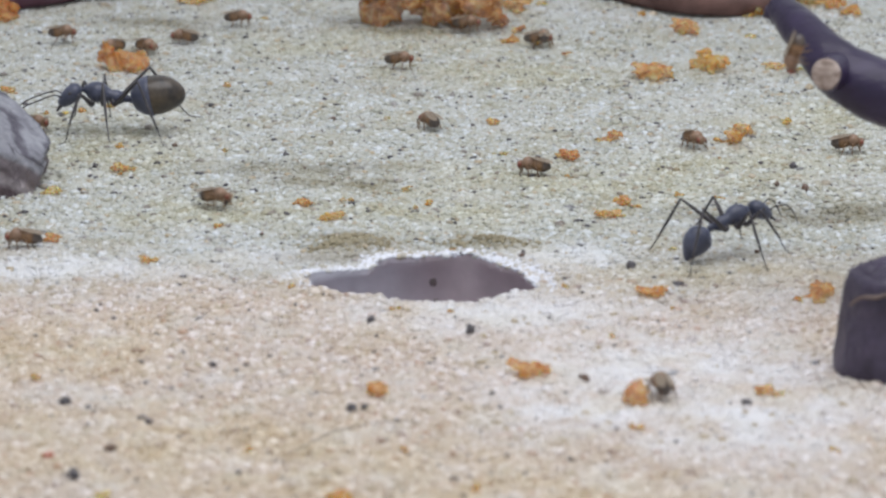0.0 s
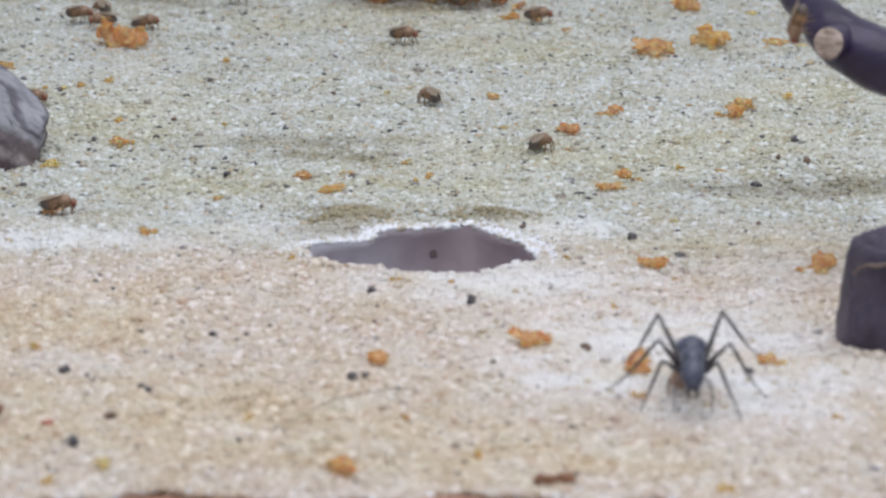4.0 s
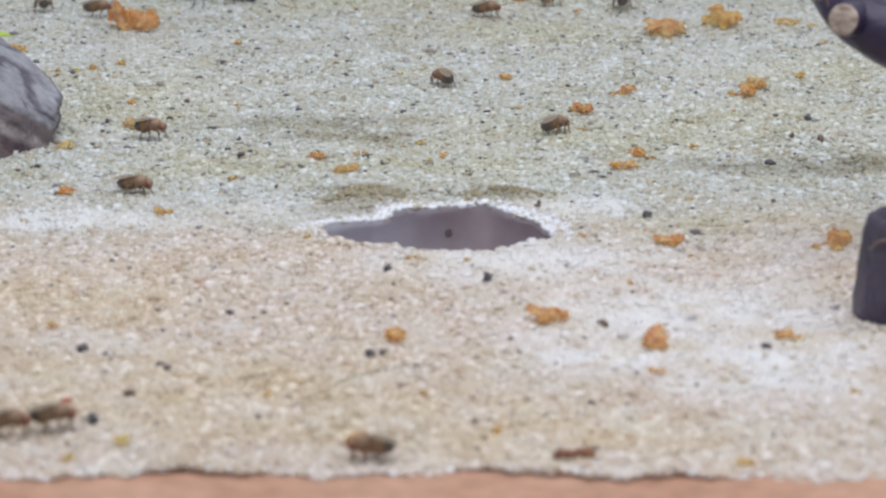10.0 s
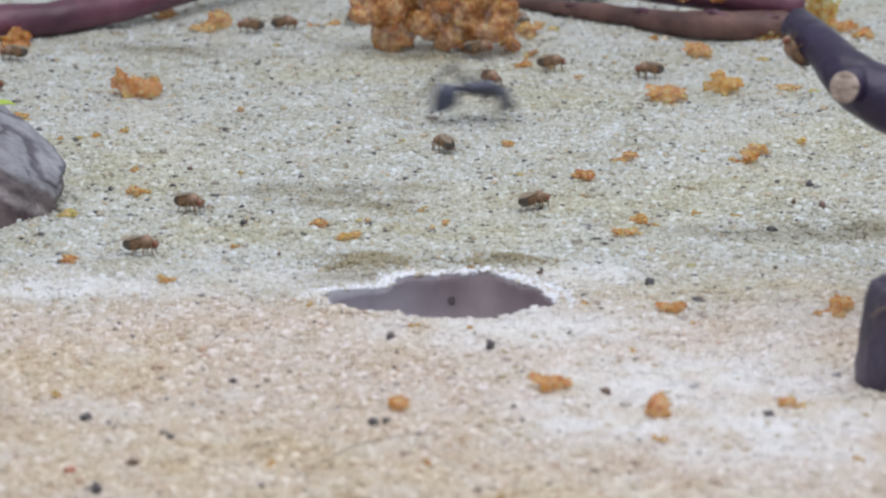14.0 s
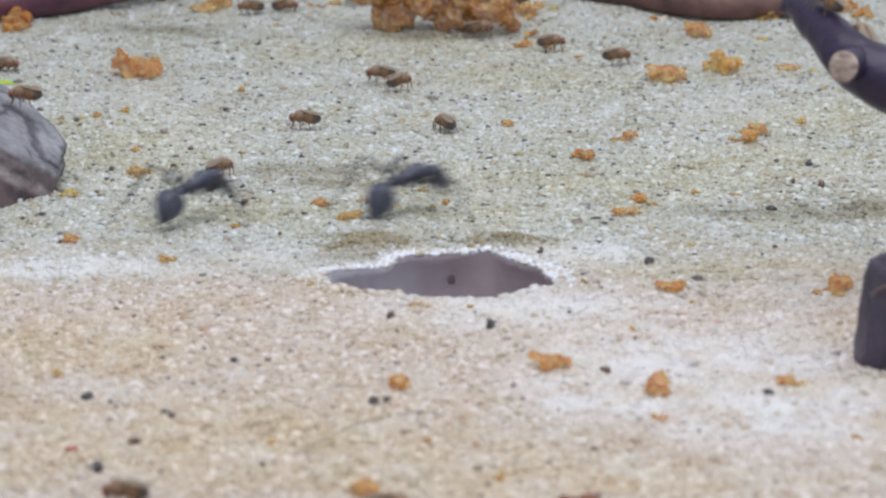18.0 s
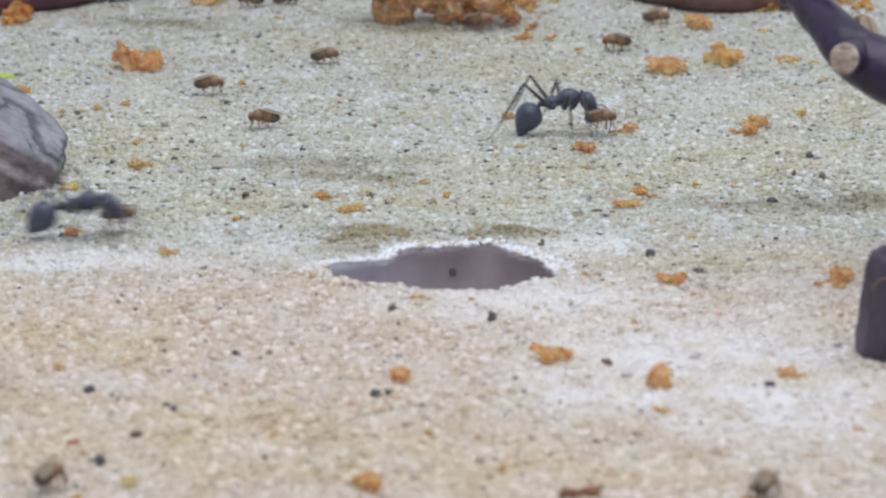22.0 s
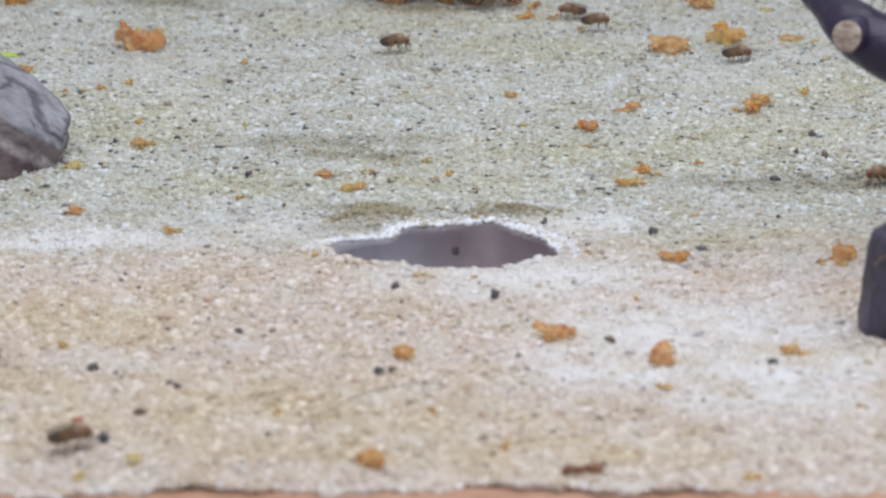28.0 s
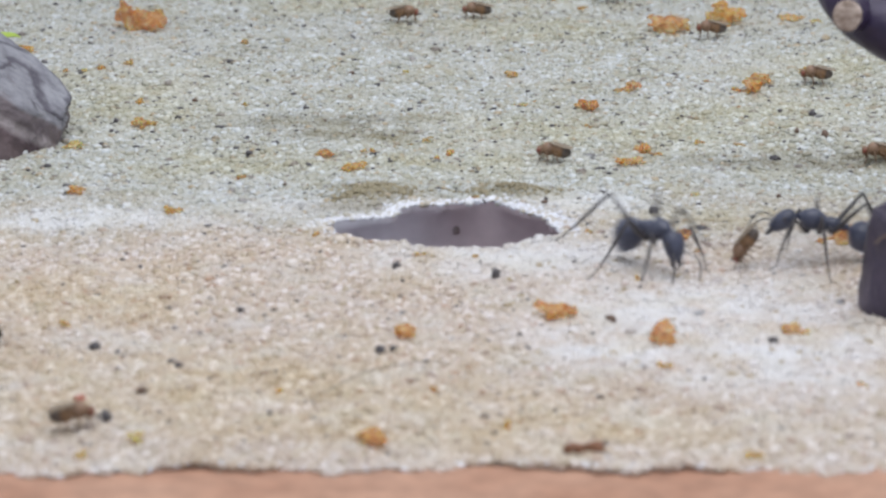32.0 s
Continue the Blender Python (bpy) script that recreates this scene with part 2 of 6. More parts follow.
def glassy(name, colour, alpha, rough):
    m, tree, bsdf = material(name)
    bsdf.inputs["Base Color"].default_value = (*colour, 1)
    bsdf.inputs["Alpha"].default_value = alpha
    bsdf.inputs["Roughness"].default_value = rough
    return m


def plaster_material():
    """Lilac plaster; the light on its left side is painted in as paler blue."""
    m, tree, bsdf = material("lilac_grey_plaster")
    coord = tree.nodes.new("ShaderNodeTexCoord").outputs["Object"]
    axis = tree.nodes.new("ShaderNodeSeparateXYZ")
    tree.links.new(coord, axis.inputs["Vector"])
    wob = node(tree, "ShaderNodeMath")
    wob.operation = "MULTIPLY_ADD"
    tree.links.new(noise_fac(tree, 160.0, 4.0), wob.inputs[0])
    wob.inputs[1].default_value = 0.007
    tree.links.new(axis.outputs["X"], wob.inputs[2])
    rng = node(tree, "ShaderNodeMapRange")
    rng.inputs["From Min"].default_value, rng.inputs["From Max"].default_value = -0.004, 0.004
    tree.links.new(wob.outputs["Value"], rng.inputs["Value"])
    grain = ramp(tree, noise_fac(tree, 500.0, 5.0), [(0.35, (0.90, 0.90, 0.90)), (0.65, (1, 1, 1))])
    # left end pale and bluish: brightness of the lit wall put into the colour
    col = mix(tree, rng.outputs["Result"], (0.93, 0.93, 1.0), (0.67, 0.57, 0.60))
    tree.links.new(mix(tree, 1.0, col, grain, "MULTIPLY"), bsdf.inputs["Base Color"])
    bsdf.inputs["Roughness"].default_value = 0.85
    bump(tree, bsdf, noise_fac(tree, 900.0, 4.0), 0.6, 0.0001)
    return m


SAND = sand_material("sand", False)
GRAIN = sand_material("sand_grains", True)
CRUST = surface("pale_rim_grains", (0.80, 0.82, 0.90), (0.90, 0.91, 0.96), 400, 0.6)
OLIVE = surface("dark_olive_sand", (0.24, 0.20, 0.12), (0.42, 0.37, 0.25), 700, 0.6)
PIT = plaster_material()
QUARTZ = surface("honey_quartz_grain", (0.40, 0.31, 0.18), (0.60, 0.52, 0.41), 420, 0.3)
CLAY = surface("terracotta_clay", (0.44, 0.23, 0.15), (0.56, 0.33, 0.23), 90, 0.75, 0.0001, 900)
BARK = surface("purple_brown_bark", (0.017, 0.011, 0.030), (0.050, 0.037, 0.080), 160, 0.30, 0.00025, 500, stretch=(0.5, 1, 1))
BARK_DRY = surface("dry_dark_bark", (0.028, 0.019, 0.040), (0.084, 0.065, 0.112), 260, 0.45, 0.0005, 600)
BARK_RED = surface("red_brown_bark", (0.060, 0.018, 0.040), (0.17, 0.060, 0.095), 120, 0.40, 0.0003, 400)
BARK_BROWN = surface("dull_brown_bark", (0.050, 0.022, 0.022), (0.20, 0.105, 0.090), 150, 0.6, 0.0004, 400)
WOOD = surface("pale_cut_wood", (0.26, 0.19, 0.15), (0.58, 0.48, 0.42), 1300, 0.75, 0.00035, 1100, stretch=(0.6, 1, 1.6))
CRUMB = crumb_material("orange_crumb", (0.56, 0.22, 0.06), (0.78, 0.43, 0.13), (0.91, 0.70, 0.38))
FOOD = crumb_material("brown_orange_food", (0.33, 0.14, 0.06), (0.56, 0.27, 0.10), (0.80, 0.56, 0.29), 0.3, 0.2)
CRUMB_YELLOW = crumb_material("yellow_crumb", (0.72, 0.42, 0.10), (0.85, 0.60, 0.21), (0.92, 0.80, 0.48))
SUGAR = crumb_material("pale_sugar", (0.78, 0.62, 0.34), (0.90, 0.82, 0.58), (0.95, 0.93, 0.82), 0.4, 0.3)
DARK_STONE = surface("dark_pebble", (0.05, 0.046, 0.056), (0.17, 0.155, 0.16), 900, 0.5, 0.00006, 2500)
BROWN_STONE = surface("brown_pebble", (0.12, 0.07, 0.05), (0.27, 0.19, 0.15), 900, 0.55, 0.00006, 2500)
LUMP = surface("grey_lilac_lump", (0.22, 0.17, 0.17), (0.34, 0.28, 0.28), 900, 0.8)
PINK_STONE = surface("pink_pebble", (0.45, 0.14, 0.10), (0.62, 0.27, 0.20), 900, 0.5)
SCAR = surface("worn_bark_scar", (0.13, 0.09, 0.08), (0.24, 0.18, 0.155), 500, 0.7)
HUSK = surface("brown_husk", (0.16, 0.06, 0.03), (0.36, 0.17, 0.09), 800, 0.5, 0.0001, 2000)
HAIR = surface("grey_fibre", (0.16, 0.13, 0.10), (0.30, 0.26, 0.2), 600, 0.5)
LEAF = surface("yellow_green_leaf", (0.40, 0.55, 0.06), (0.58, 0.72, 0.16), 300, 0.45)
TANK = surface("pale_tank_plastic", (0.62, 0.62, 0.60), (0.70, 0.70, 0.68), 20, 0.5)
ANT = surface("black_ant_shell", (0.036, 0.040, 0.066), (0.088, 0.096, 0.150), 700, 0.36, 0.00002, 3000)
ANT_LEG = surface("dark_ant_leg", (0.030, 0.027, 0.032), (0.068, 0.060, 0.066), 900, 0.42)
ANT_BELLY = surface("brown_gaster", (0.026, 0.022, 0.022), (0.115, 0.085, 0.055), 420, 0.26, 0.00002, 2600)
FLY = surface("amber_fly_shell", (0.20, 0.120, 0.075), (0.36, 0.225, 0.145), 1400, 0.4)
FLY_DARK = surface("dark_banded_fly_belly", (0.05, 0.03, 0.02), (0.40, 0.22, 0.10), 1500, 0.35, stretch=(1, 0.05, 0.05))
FLY_TIP = surface("black_fly_tip", (0.055, 0.045, 0.042), (0.14, 0.105, 0.085), 1500, 0.3)
FLY_EYE = surface("red_fly_eye", (0.17, 0.045, 0.03), (0.28, 0.085, 0.055), 3000, 0.3)
FLY_LEG = surface("tan_fly_leg", (0.12, 0.07, 0.04), (0.24, 0.14, 0.07), 2000, 0.5)
WING = glassy("clear_brown_wing", (0.33, 0.26, 0.19), 0.55, 0.35)


def stone_material():
    """Bent strata: pale lilac-grey beds with thin dark seams over a mottled brown foot."""
    m, tree, bsdf = material("layered_grey_stone")
    coord = tree.nodes.new("ShaderNodeTexCoord").outputs["Object"]

    def math_node(kind, a, b):
        n = node(tree, "ShaderNodeMath")
        n.operation = kind
        for value, at in ((a, 0), (b, 1)):
            if hasattr(value, "is_linked"):
                tree.links.new(value, n.inputs[at])
            else:
                n.inputs[at].default_value = value
        return n.outputs["Value"]

    mp = node(tree, "ShaderNodeMapping")
    mp.inputs["Location"].default_value = (0.0035, 0.0, 0.0125)
    mp.inputs["Scale"].default_value = (1.0, 0.12, 1.0)
    tree.links.new(coord, mp.inputs["Vector"])
    ln = node(tree, "ShaderNodeVectorMath")
    ln.operation = "LENGTH"
    tree.links.new(mp.outputs["Vector"], ln.inputs[0])
    wavy = math_node("ADD", ln.outputs["Value"], math_node("MULTIPLY", math_node("SUBTRACT", noise_fac(tree, 75.0, 4.0), 0.5), 0.0020))
    bed = math_node("MULTIPLY", math_node("SUBTRACT", wavy, 0.0171), 155.0)
    tint = ramp(tree, bed, [(0.0, (0.13, 0.095, 0.10)), (0.18, (0.12, 0.085, 0.095)), (0.25, (0.34, 0.30, 0.31)), (0.32, (0.32, 0.28, 0.29)), (0.37, (0.17, 0.14, 0.15)),
                            (0.52, (0.19, 0.16, 0.175)), (0.57, (0.28, 0.28, 0.315)), (1.0, (0.35, 0.36, 0.405))])
    seams = ramp(tree, bed, [(0.625, (1, 1, 1)), (0.645, (0.30, 0.27, 0.32)), (0.66, (0.34, 0.31, 0.36)), (0.69, (1, 1, 1)), (0.765, (1, 1, 1)), (0.79, (0.24, 0.22, 0.27)),
                             (0.81, (1, 1, 1)), (0.88, (0.95, 0.95, 0.95)), (0.90, (0.5, 0.47, 0.5)), (0.92, (1, 1, 1))])
    mottle = ramp(tree, noise_fac(tree, 420.0, 7.0, None, 0.7), [(0.34, (0.62, 0.60, 0.63)), (0.52, (1, 1, 1)), (0.68, (1.25, 1.24, 1.22))])
    tree.links.new(mix(tree, 1.0, mix(tree, 0.9, tint, seams, "MULTIPLY"), mottle, "MULTIPLY"), bsdf.inputs["Base Color"])
    bsdf.inputs["Roughness"].default_value = 0.7
    bump(tree, bsdf, noise_fac(tree, 480.0, 7.0, None, 0.65), 1.0, 0.0007)
    return m


BARK.node_tree.nodes["Principled BSDF"].inputs["Specular IOR Level"].default_value = 0.3
for shell, down in ((ANT, 0.35), (ANT_BELLY, 0.15), (ANT_LEG, 0.12)):
    coat = shell.node_tree.nodes["Principled BSDF"].inputs
    coat["Sheen Weight"].default_value = down
    coat["Sheen Roughness"].default_value = 0.4
    coat["Sheen Tint"].default_value = (0.55, 0.62, 0.85, 1)
STONE = stone_material()


# ---- mesh helpers ----
def mesh_of(name, bm, mat, smooth=True):
    me = bpy.data.meshes.new(name)
    bm.to_mesh(me)
    bm.free()
    me.materials.append(mat)
    if smooth:
        me.shade_smooth()
    return me


def part(name, bm, mat, parent, label="", smooth=True):
    """One mesh object under a thing or a part."""
    ob = new(name, mesh_of(name, bm, mat, smooth))
    ob.parent = parent
    return tagged(ob, label) if label else ob


def thing(name, bm, mat, label, category, group="", kind="", smooth=True):
    return tagged(new(name, mesh_of(name, bm, mat, smooth)), label, category, group, kind)


def empty(name, label, category, group=""):
    return tagged(new(name), label, category, group)


def tube(points, radii, sides=8, bm=None, flat=1.0):
    """A rounded tube along points (in mm) with a radius at each; closed at both ends."""
    bm = bm or bmesh.new()
    pts = [Vector(p) * MM for p in points]
    rings = []
    side = None
    for i, p in enumerate(pts):
        d = (pts[min(i + 1, len(pts) - 1)] - pts[max(i - 1, 0)]).normalized()
        if side is None:
            side = d.cross(Vector((0, 0, 1)))
            side = d.cross(Vector((0, 1, 0))) if side.length < 0.05 else side
        side = (side - d * side.dot(d)).normalized()
        up = side.cross(d)
        r = radii[i] * MM
        rings.append([bm.verts.new(p + side * math.cos(a) * r + up * math.sin(a) * r * flat)
                      for a in (2 * math.pi * k / sides for k in range(sides))])
    for a, b in zip(rings, rings[1:]):
        for k in range(sides):
            bm.faces.new((a[k], a[(k + 1) % sides], b[(k + 1) % sides], b[k]))
    bm.faces.new(rings[0])
    bm.faces.new(list(reversed(rings[-1])))
    bmesh.ops.recalc_face_normals(bm, faces=bm.faces)
    return bm


def smooth_path(points, steps=5):
    """Points along a rounded line through the given ones (x, y, z, radius)."""
    out = []
    n = len(points)
    for i in range(n - 1):
        p0, p1, p2, p3 = (np.array(points[max(0, min(n - 1, j))], float) for j in (i - 1, i, i + 1, i + 2))
        for s in range(steps):
            t = s / steps
            out.append(0.5 * (2 * p1 + (p2 - p0) * t + (2 * p0 - 5 * p1 + 4 * p2 - p3) * t * t + (3 * p1 - p0 - 3 * p2 + p3) * t ** 3))
    out.append(np.array(points[-1], float))
    return [tuple(p[:3]) for p in out], [float(p[3]) for p in out]


def ball(cx, cy, cz, rx, ry, rz, bm=None, rough=0.0, seed=0, level=2, turn=0.0):
    """A rounded lump, in mm, with an uneven skin."""
    bm = bm or bmesh.new()
    made = bmesh.ops.create_icosphere(bm, subdivisions=level, radius=1.0)["verts"]
    c, s = math.cos(turn), math.sin(turn)
    for v in made:
        k = 1.0 + rough * noise.noise(v.co * 1.7 + Vector((seed * 3.1, seed * 1.7, seed)))
        x, y, z = v.co.x * rx * k, v.co.y * ry * k, v.co.z * rz * k
        v.co = Vector((cx + x * c - y * s, cy + x * s + y * c, cz + z)) * MM
    return bm


def relief(x, y):
    """Height of the sand bed in mm."""
    h = 0.16 * np.sin(0.21 * x + 0.13 * y + 1.0) + 0.14 * np.sin(0.33 * y - 0.17 * x) + 0.10 * np.sin(0.55 * x + 0.4 * y)
    for bx, by, reach, tall in ((-7.6, 12.4, 2.0, 0.7), (5.6, 13.3, 1.9, 0.6), (-4, -60, 9, 0.3), (38, 33, 7, 0.9), (36, 25, 4, -0.7)):
        h = h + tall * np.exp(-((x - bx) / (reach * 1.5)) ** 2 - ((y - by) / reach) ** 2)
    return h


RIM_WAVES = [(0.56, 0.33), (1.29, 0.0), (-0.77, -0.36), (0.51, -0.14), (-0.2, -0.17), (0.46, 0.04), (-0.13, 0.19), (-0.22, -0.29), (-0.01, -0.02), (-0.07, -0.06)]
HX, HY = -0.3, 0.0


def rim(angle):
    """Radius of the hole's ragged outline in mm, round its middle."""
    a = np.asarray(angle)
    r = 8.46 + 0.0 * a
    for k, (c, d) in enumerate(RIM_WAVES):
        r = r + c * np.cos((k + 1) * a) + d * np.sin((k + 1) * a)
    return r + 0.12 * np.sin(17 * a + 1) + 0.10 * np.sin(29 * a) + 0.07 * np.sin(43 * a + 2)


def wall_radius(angle):
    """Radius of the smooth wall below the ragged rim."""
    def even(a):
        return 8.46 + 0.56 * np.cos(a) + 0.33 * np.sin(a) + 1.29 * np.cos(2 * a)
    turn = np.linspace(-math.pi, math.pi, 180)
    return even(angle) + (rim(turn) - even(turn)).max()


def hole_ratio(x, y):
    return np.hypot(x - HX, y - HY) / rim(np.arctan2(y - HY, x - HX))


def front_edge(x):
    return -66.7 + 1.2 * np.exp(-((x + 22) / 5.0) ** 2) + 0.7 * np.exp(-((x - 4) / 4.0) ** 2) + 0.45 * np.sin(0.35 * x + 1) + 0.35 * np.sin(0.9 * x) + 0.25 * np.sin(2.3 * x + 0.5) + 0.5 * np.sin(0.13 * x + 2)


def fuse(name, bm, mat, voxel):
    """Lumps melted into one closed skin."""
    me = mesh_of(name, bm, mat)
    ob = new(name, me)
    mod = ob.modifiers.new("melt", "REMESH")
    mod.mode, mod.voxel_size, mod.use_smooth_shade = "VOXEL", voxel * MM, True
    done = bpy.data.meshes.new_from_object(ob.evaluated_get(bpy.context.evaluated_depsgraph_get()))
    bpy.data.objects.remove(ob)
    bpy.data.meshes.remove(me)
    if not done.materials:
        done.materials.append(mat)
    return done


# ---- the large structure ----
def build_ground():
    fine_x, fine_y = np.arange(-72, 72.01, 0.75), np.arange(-69, 170.01, 0.75)
    xs = np.concatenate([np.arange(-190, -73, 9.0), fine_x, np.arange(81, 191, 9.0)])
    ys = np.concatenate([fine_y, np.arange(179, 300, 9.0)])
    gx, gy = np.meshgrid(xs, ys)
    low = gy < -60
    gy = np.where(low, gy + (front_edge(gx) + 69.0) * (-60 - gy) / 9.0, gy)
    ratio = hole_ratio(gx, gy)
    near = (ratio < 1.0) & (ratio > 0.80)
    k = np.where(near, 1.0 / np.maximum(ratio, 0.1), 1.0)
    gx, gy = HX + (gx - HX) * k, HY + (gy - HY) * k
    inside = ratio <= 0.80
    rng = np.random.default_rng(4)
    gz = relief(gx, gy) + rng.normal(0, 0.05, gx.shape)
    gz[0, :] -= 0.5
    index = -np.ones(gx.shape, int)
    index[~inside] = np.arange((~inside).sum())
    verts = np.stack([gx, gy, gz], -1)[~inside] * MM
    a, b, c, d = index[:-1, :-1], index[:-1, 1:], index[1:, 1:], index[1:, :-1]
    quads = np.stack([a, b, c, d], -1).reshape(-1, 4)
    quads = quads[(quads >= 0).all(1)]
    me = bpy.data.meshes.new("ground")
    me.from_pydata(verts.tolist(), [], quads.tolist())
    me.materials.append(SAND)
    me.shade_smooth()
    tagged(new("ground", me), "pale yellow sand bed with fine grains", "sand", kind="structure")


def build_pit():
    n = 160
    bm = bmesh.new()
    angles = np.linspace(-math.pi, math.pi, n, endpoint=False)
    radii = rim(angles)
    levels = [(0.0, 1.0), (-0.25, 1.0), (-0.7, 1.005), (-1.6, 1.01), (-6, 1.01), (-16, 1.01), (-26, 1.0)]
    rings = []
    for z, k in levels:
        ring = []
        for a, r, wide in zip(angles, radii, wall_radius(angles)):
            rr = r * k if z > -0.8 else wide * k
            x, y = HX + rr * math.cos(a), HY + rr * math.sin(a)
            top = float(relief(np.float64(x), np.float64(y)))
            ring.append(bm.verts.new(Vector((x, y, top + z)) * MM))
        rings.append(ring)
    for p, q in zip(rings, rings[1:]):
        for k in range(n):
            bm.faces.new((p[k], p[(k + 1) % n], q[(k + 1) % n], q[k]))
    bm.faces.new(rings[-1])
    bmesh.ops.recalc_face_normals(bm, faces=bm.faces)
    bmesh.ops.reverse_faces(bm, faces=bm.faces)
    pit = thing("pit_wall", bm, PIT, "smooth lilac-grey plaster wall of the nest hole", "hole", kind="structure")
    for x, z, s in ((0.6, -2.9, 0.34), (0.9, -4.7, 0.2)):
        a = math.acos(x / 9.6)
        r = float(wall_radius(a)) * 1.005
        part("stain", ball(HX + r * math.cos(a), HY + r * math.sin(a), z, s, 0.25, s * 1.1, rough=0.5, seed=3), LUMP, pit, "small grey lump on the wall")


def box(x0, x1, y0, y1, z0, z1, bev=0.5):
    bm = bmesh.new()
    bmesh.ops.create_cube(bm, size=1.0)
    for v in bm.verts:
        v.co = Vector(((x0 + x1) / 2 + v.co.x * (x1 - x0), (y0 + y1) / 2 + v.co.y * (y1 - y0), (z0 + z1) / 2 + v.co.z * (z1 - z0))) * MM
    bmesh.ops.bevel(bm, geom=bm.edges[:], offset=bev * MM, segments=2, affect="EDGES")
    return bm


def build_tank():
    thing("ledge", box(-189.5, 189.5, -100, -65.0, -26, -0.24), CLAY, "orange terracotta ledge along the front of the sand", "ledge", kind="structure", smooth=False)
    thing("wall_back", box(-195, 195, 299, 306, -26, 110), TANK, "pale plastic back wall of the tank", "wall", kind="structure", smooth=False)
    for name, x in (("wall_left", -195), ("wall_right", 190)):
        thing(name, box(x, x + 5, -65, 298.5, -26, 110), TANK, "pale plastic side wall of the tank", "wall", kind="structure", smooth=False)
    thing("floor", box(-195, 195, -62.5, 298.5, -32, -26.5), TANK, "pale plastic floor under the sand", "floor", kind="structure", smooth=False)


build_ground()
build_pit()
build_tank()


# ---- stones, twigs and food ----
def build_stone():
    bm = bmesh.new()
    bmesh.ops.create_icosphere(bm, subdivisions=6, radius=1.0)
    cuts = [(Vector((0.54, -0.12, 0.83)), 8.5), (Vector((0.97, -0.05, -0.22)), 12.0), (Vector((0.40, -0.85, 0.35)), 10.0), (Vector((0.80, -0.55, 0.10)), 11.3),
            (Vector((0.1, -0.2, 1.0)), 8.4), (Vector((-0.6, -0.5, 0.6)), 10.2), (Vector((0.85, -0.2, 0.45)), 12.0)]
    for v in bm.verts:
        p = Vector((v.co.x * 13.9, v.co.y * 13.0, v.co.z * 12.6))
        for nrm, dist in cuts:
            nrm = nrm.normalized()
            over = p.dot(nrm) - dist
            if over > 0:
                p = p - nrm * over * 0.94
        bed = math.hypot(p.x + 3.5, p.z + 12.5) + 0.8 * noise.noise(p * 0.21)
        step = 0.34 * ((bed * 0.72) % 1.0) + 0.16 * ((bed * 1.9) % 1.0)
        n = p.normalized()
        v.co = (p + n * (step - 0.2 + 0.3 * noise.noise(p * 0.25) + 0.22 * noise.noise(p * 0.7) + 0.12 * noise.noise(p * 1.9))) * MM
    ob = thing("stone", bm, STONE, "grey layered stone with dark seams and brown foot", "stone")
    ob.matrix_world = pose(-51.9 * MM, 35.0 * MM, 1.2 * MM)


def bark_piece(name, rows, mat, label, seed, sides=22, lumps=0.06, steps=6):
    pts, radii = smooth_path(rows, steps)
    bm = tube(pts, radii, sides)
    bm.normal_update()
    for v in bm.verts:
        n = v.normal.copy()
        v.co += n * MM * (lumps * 4 * noise.noise(v.co * 220 + Vector((seed, 0, 0))) + lumps * 2 * noise.noise(v.co * 700 + Vector((0, seed, 0))))
    return thing(name, bm, mat, label, "twig")


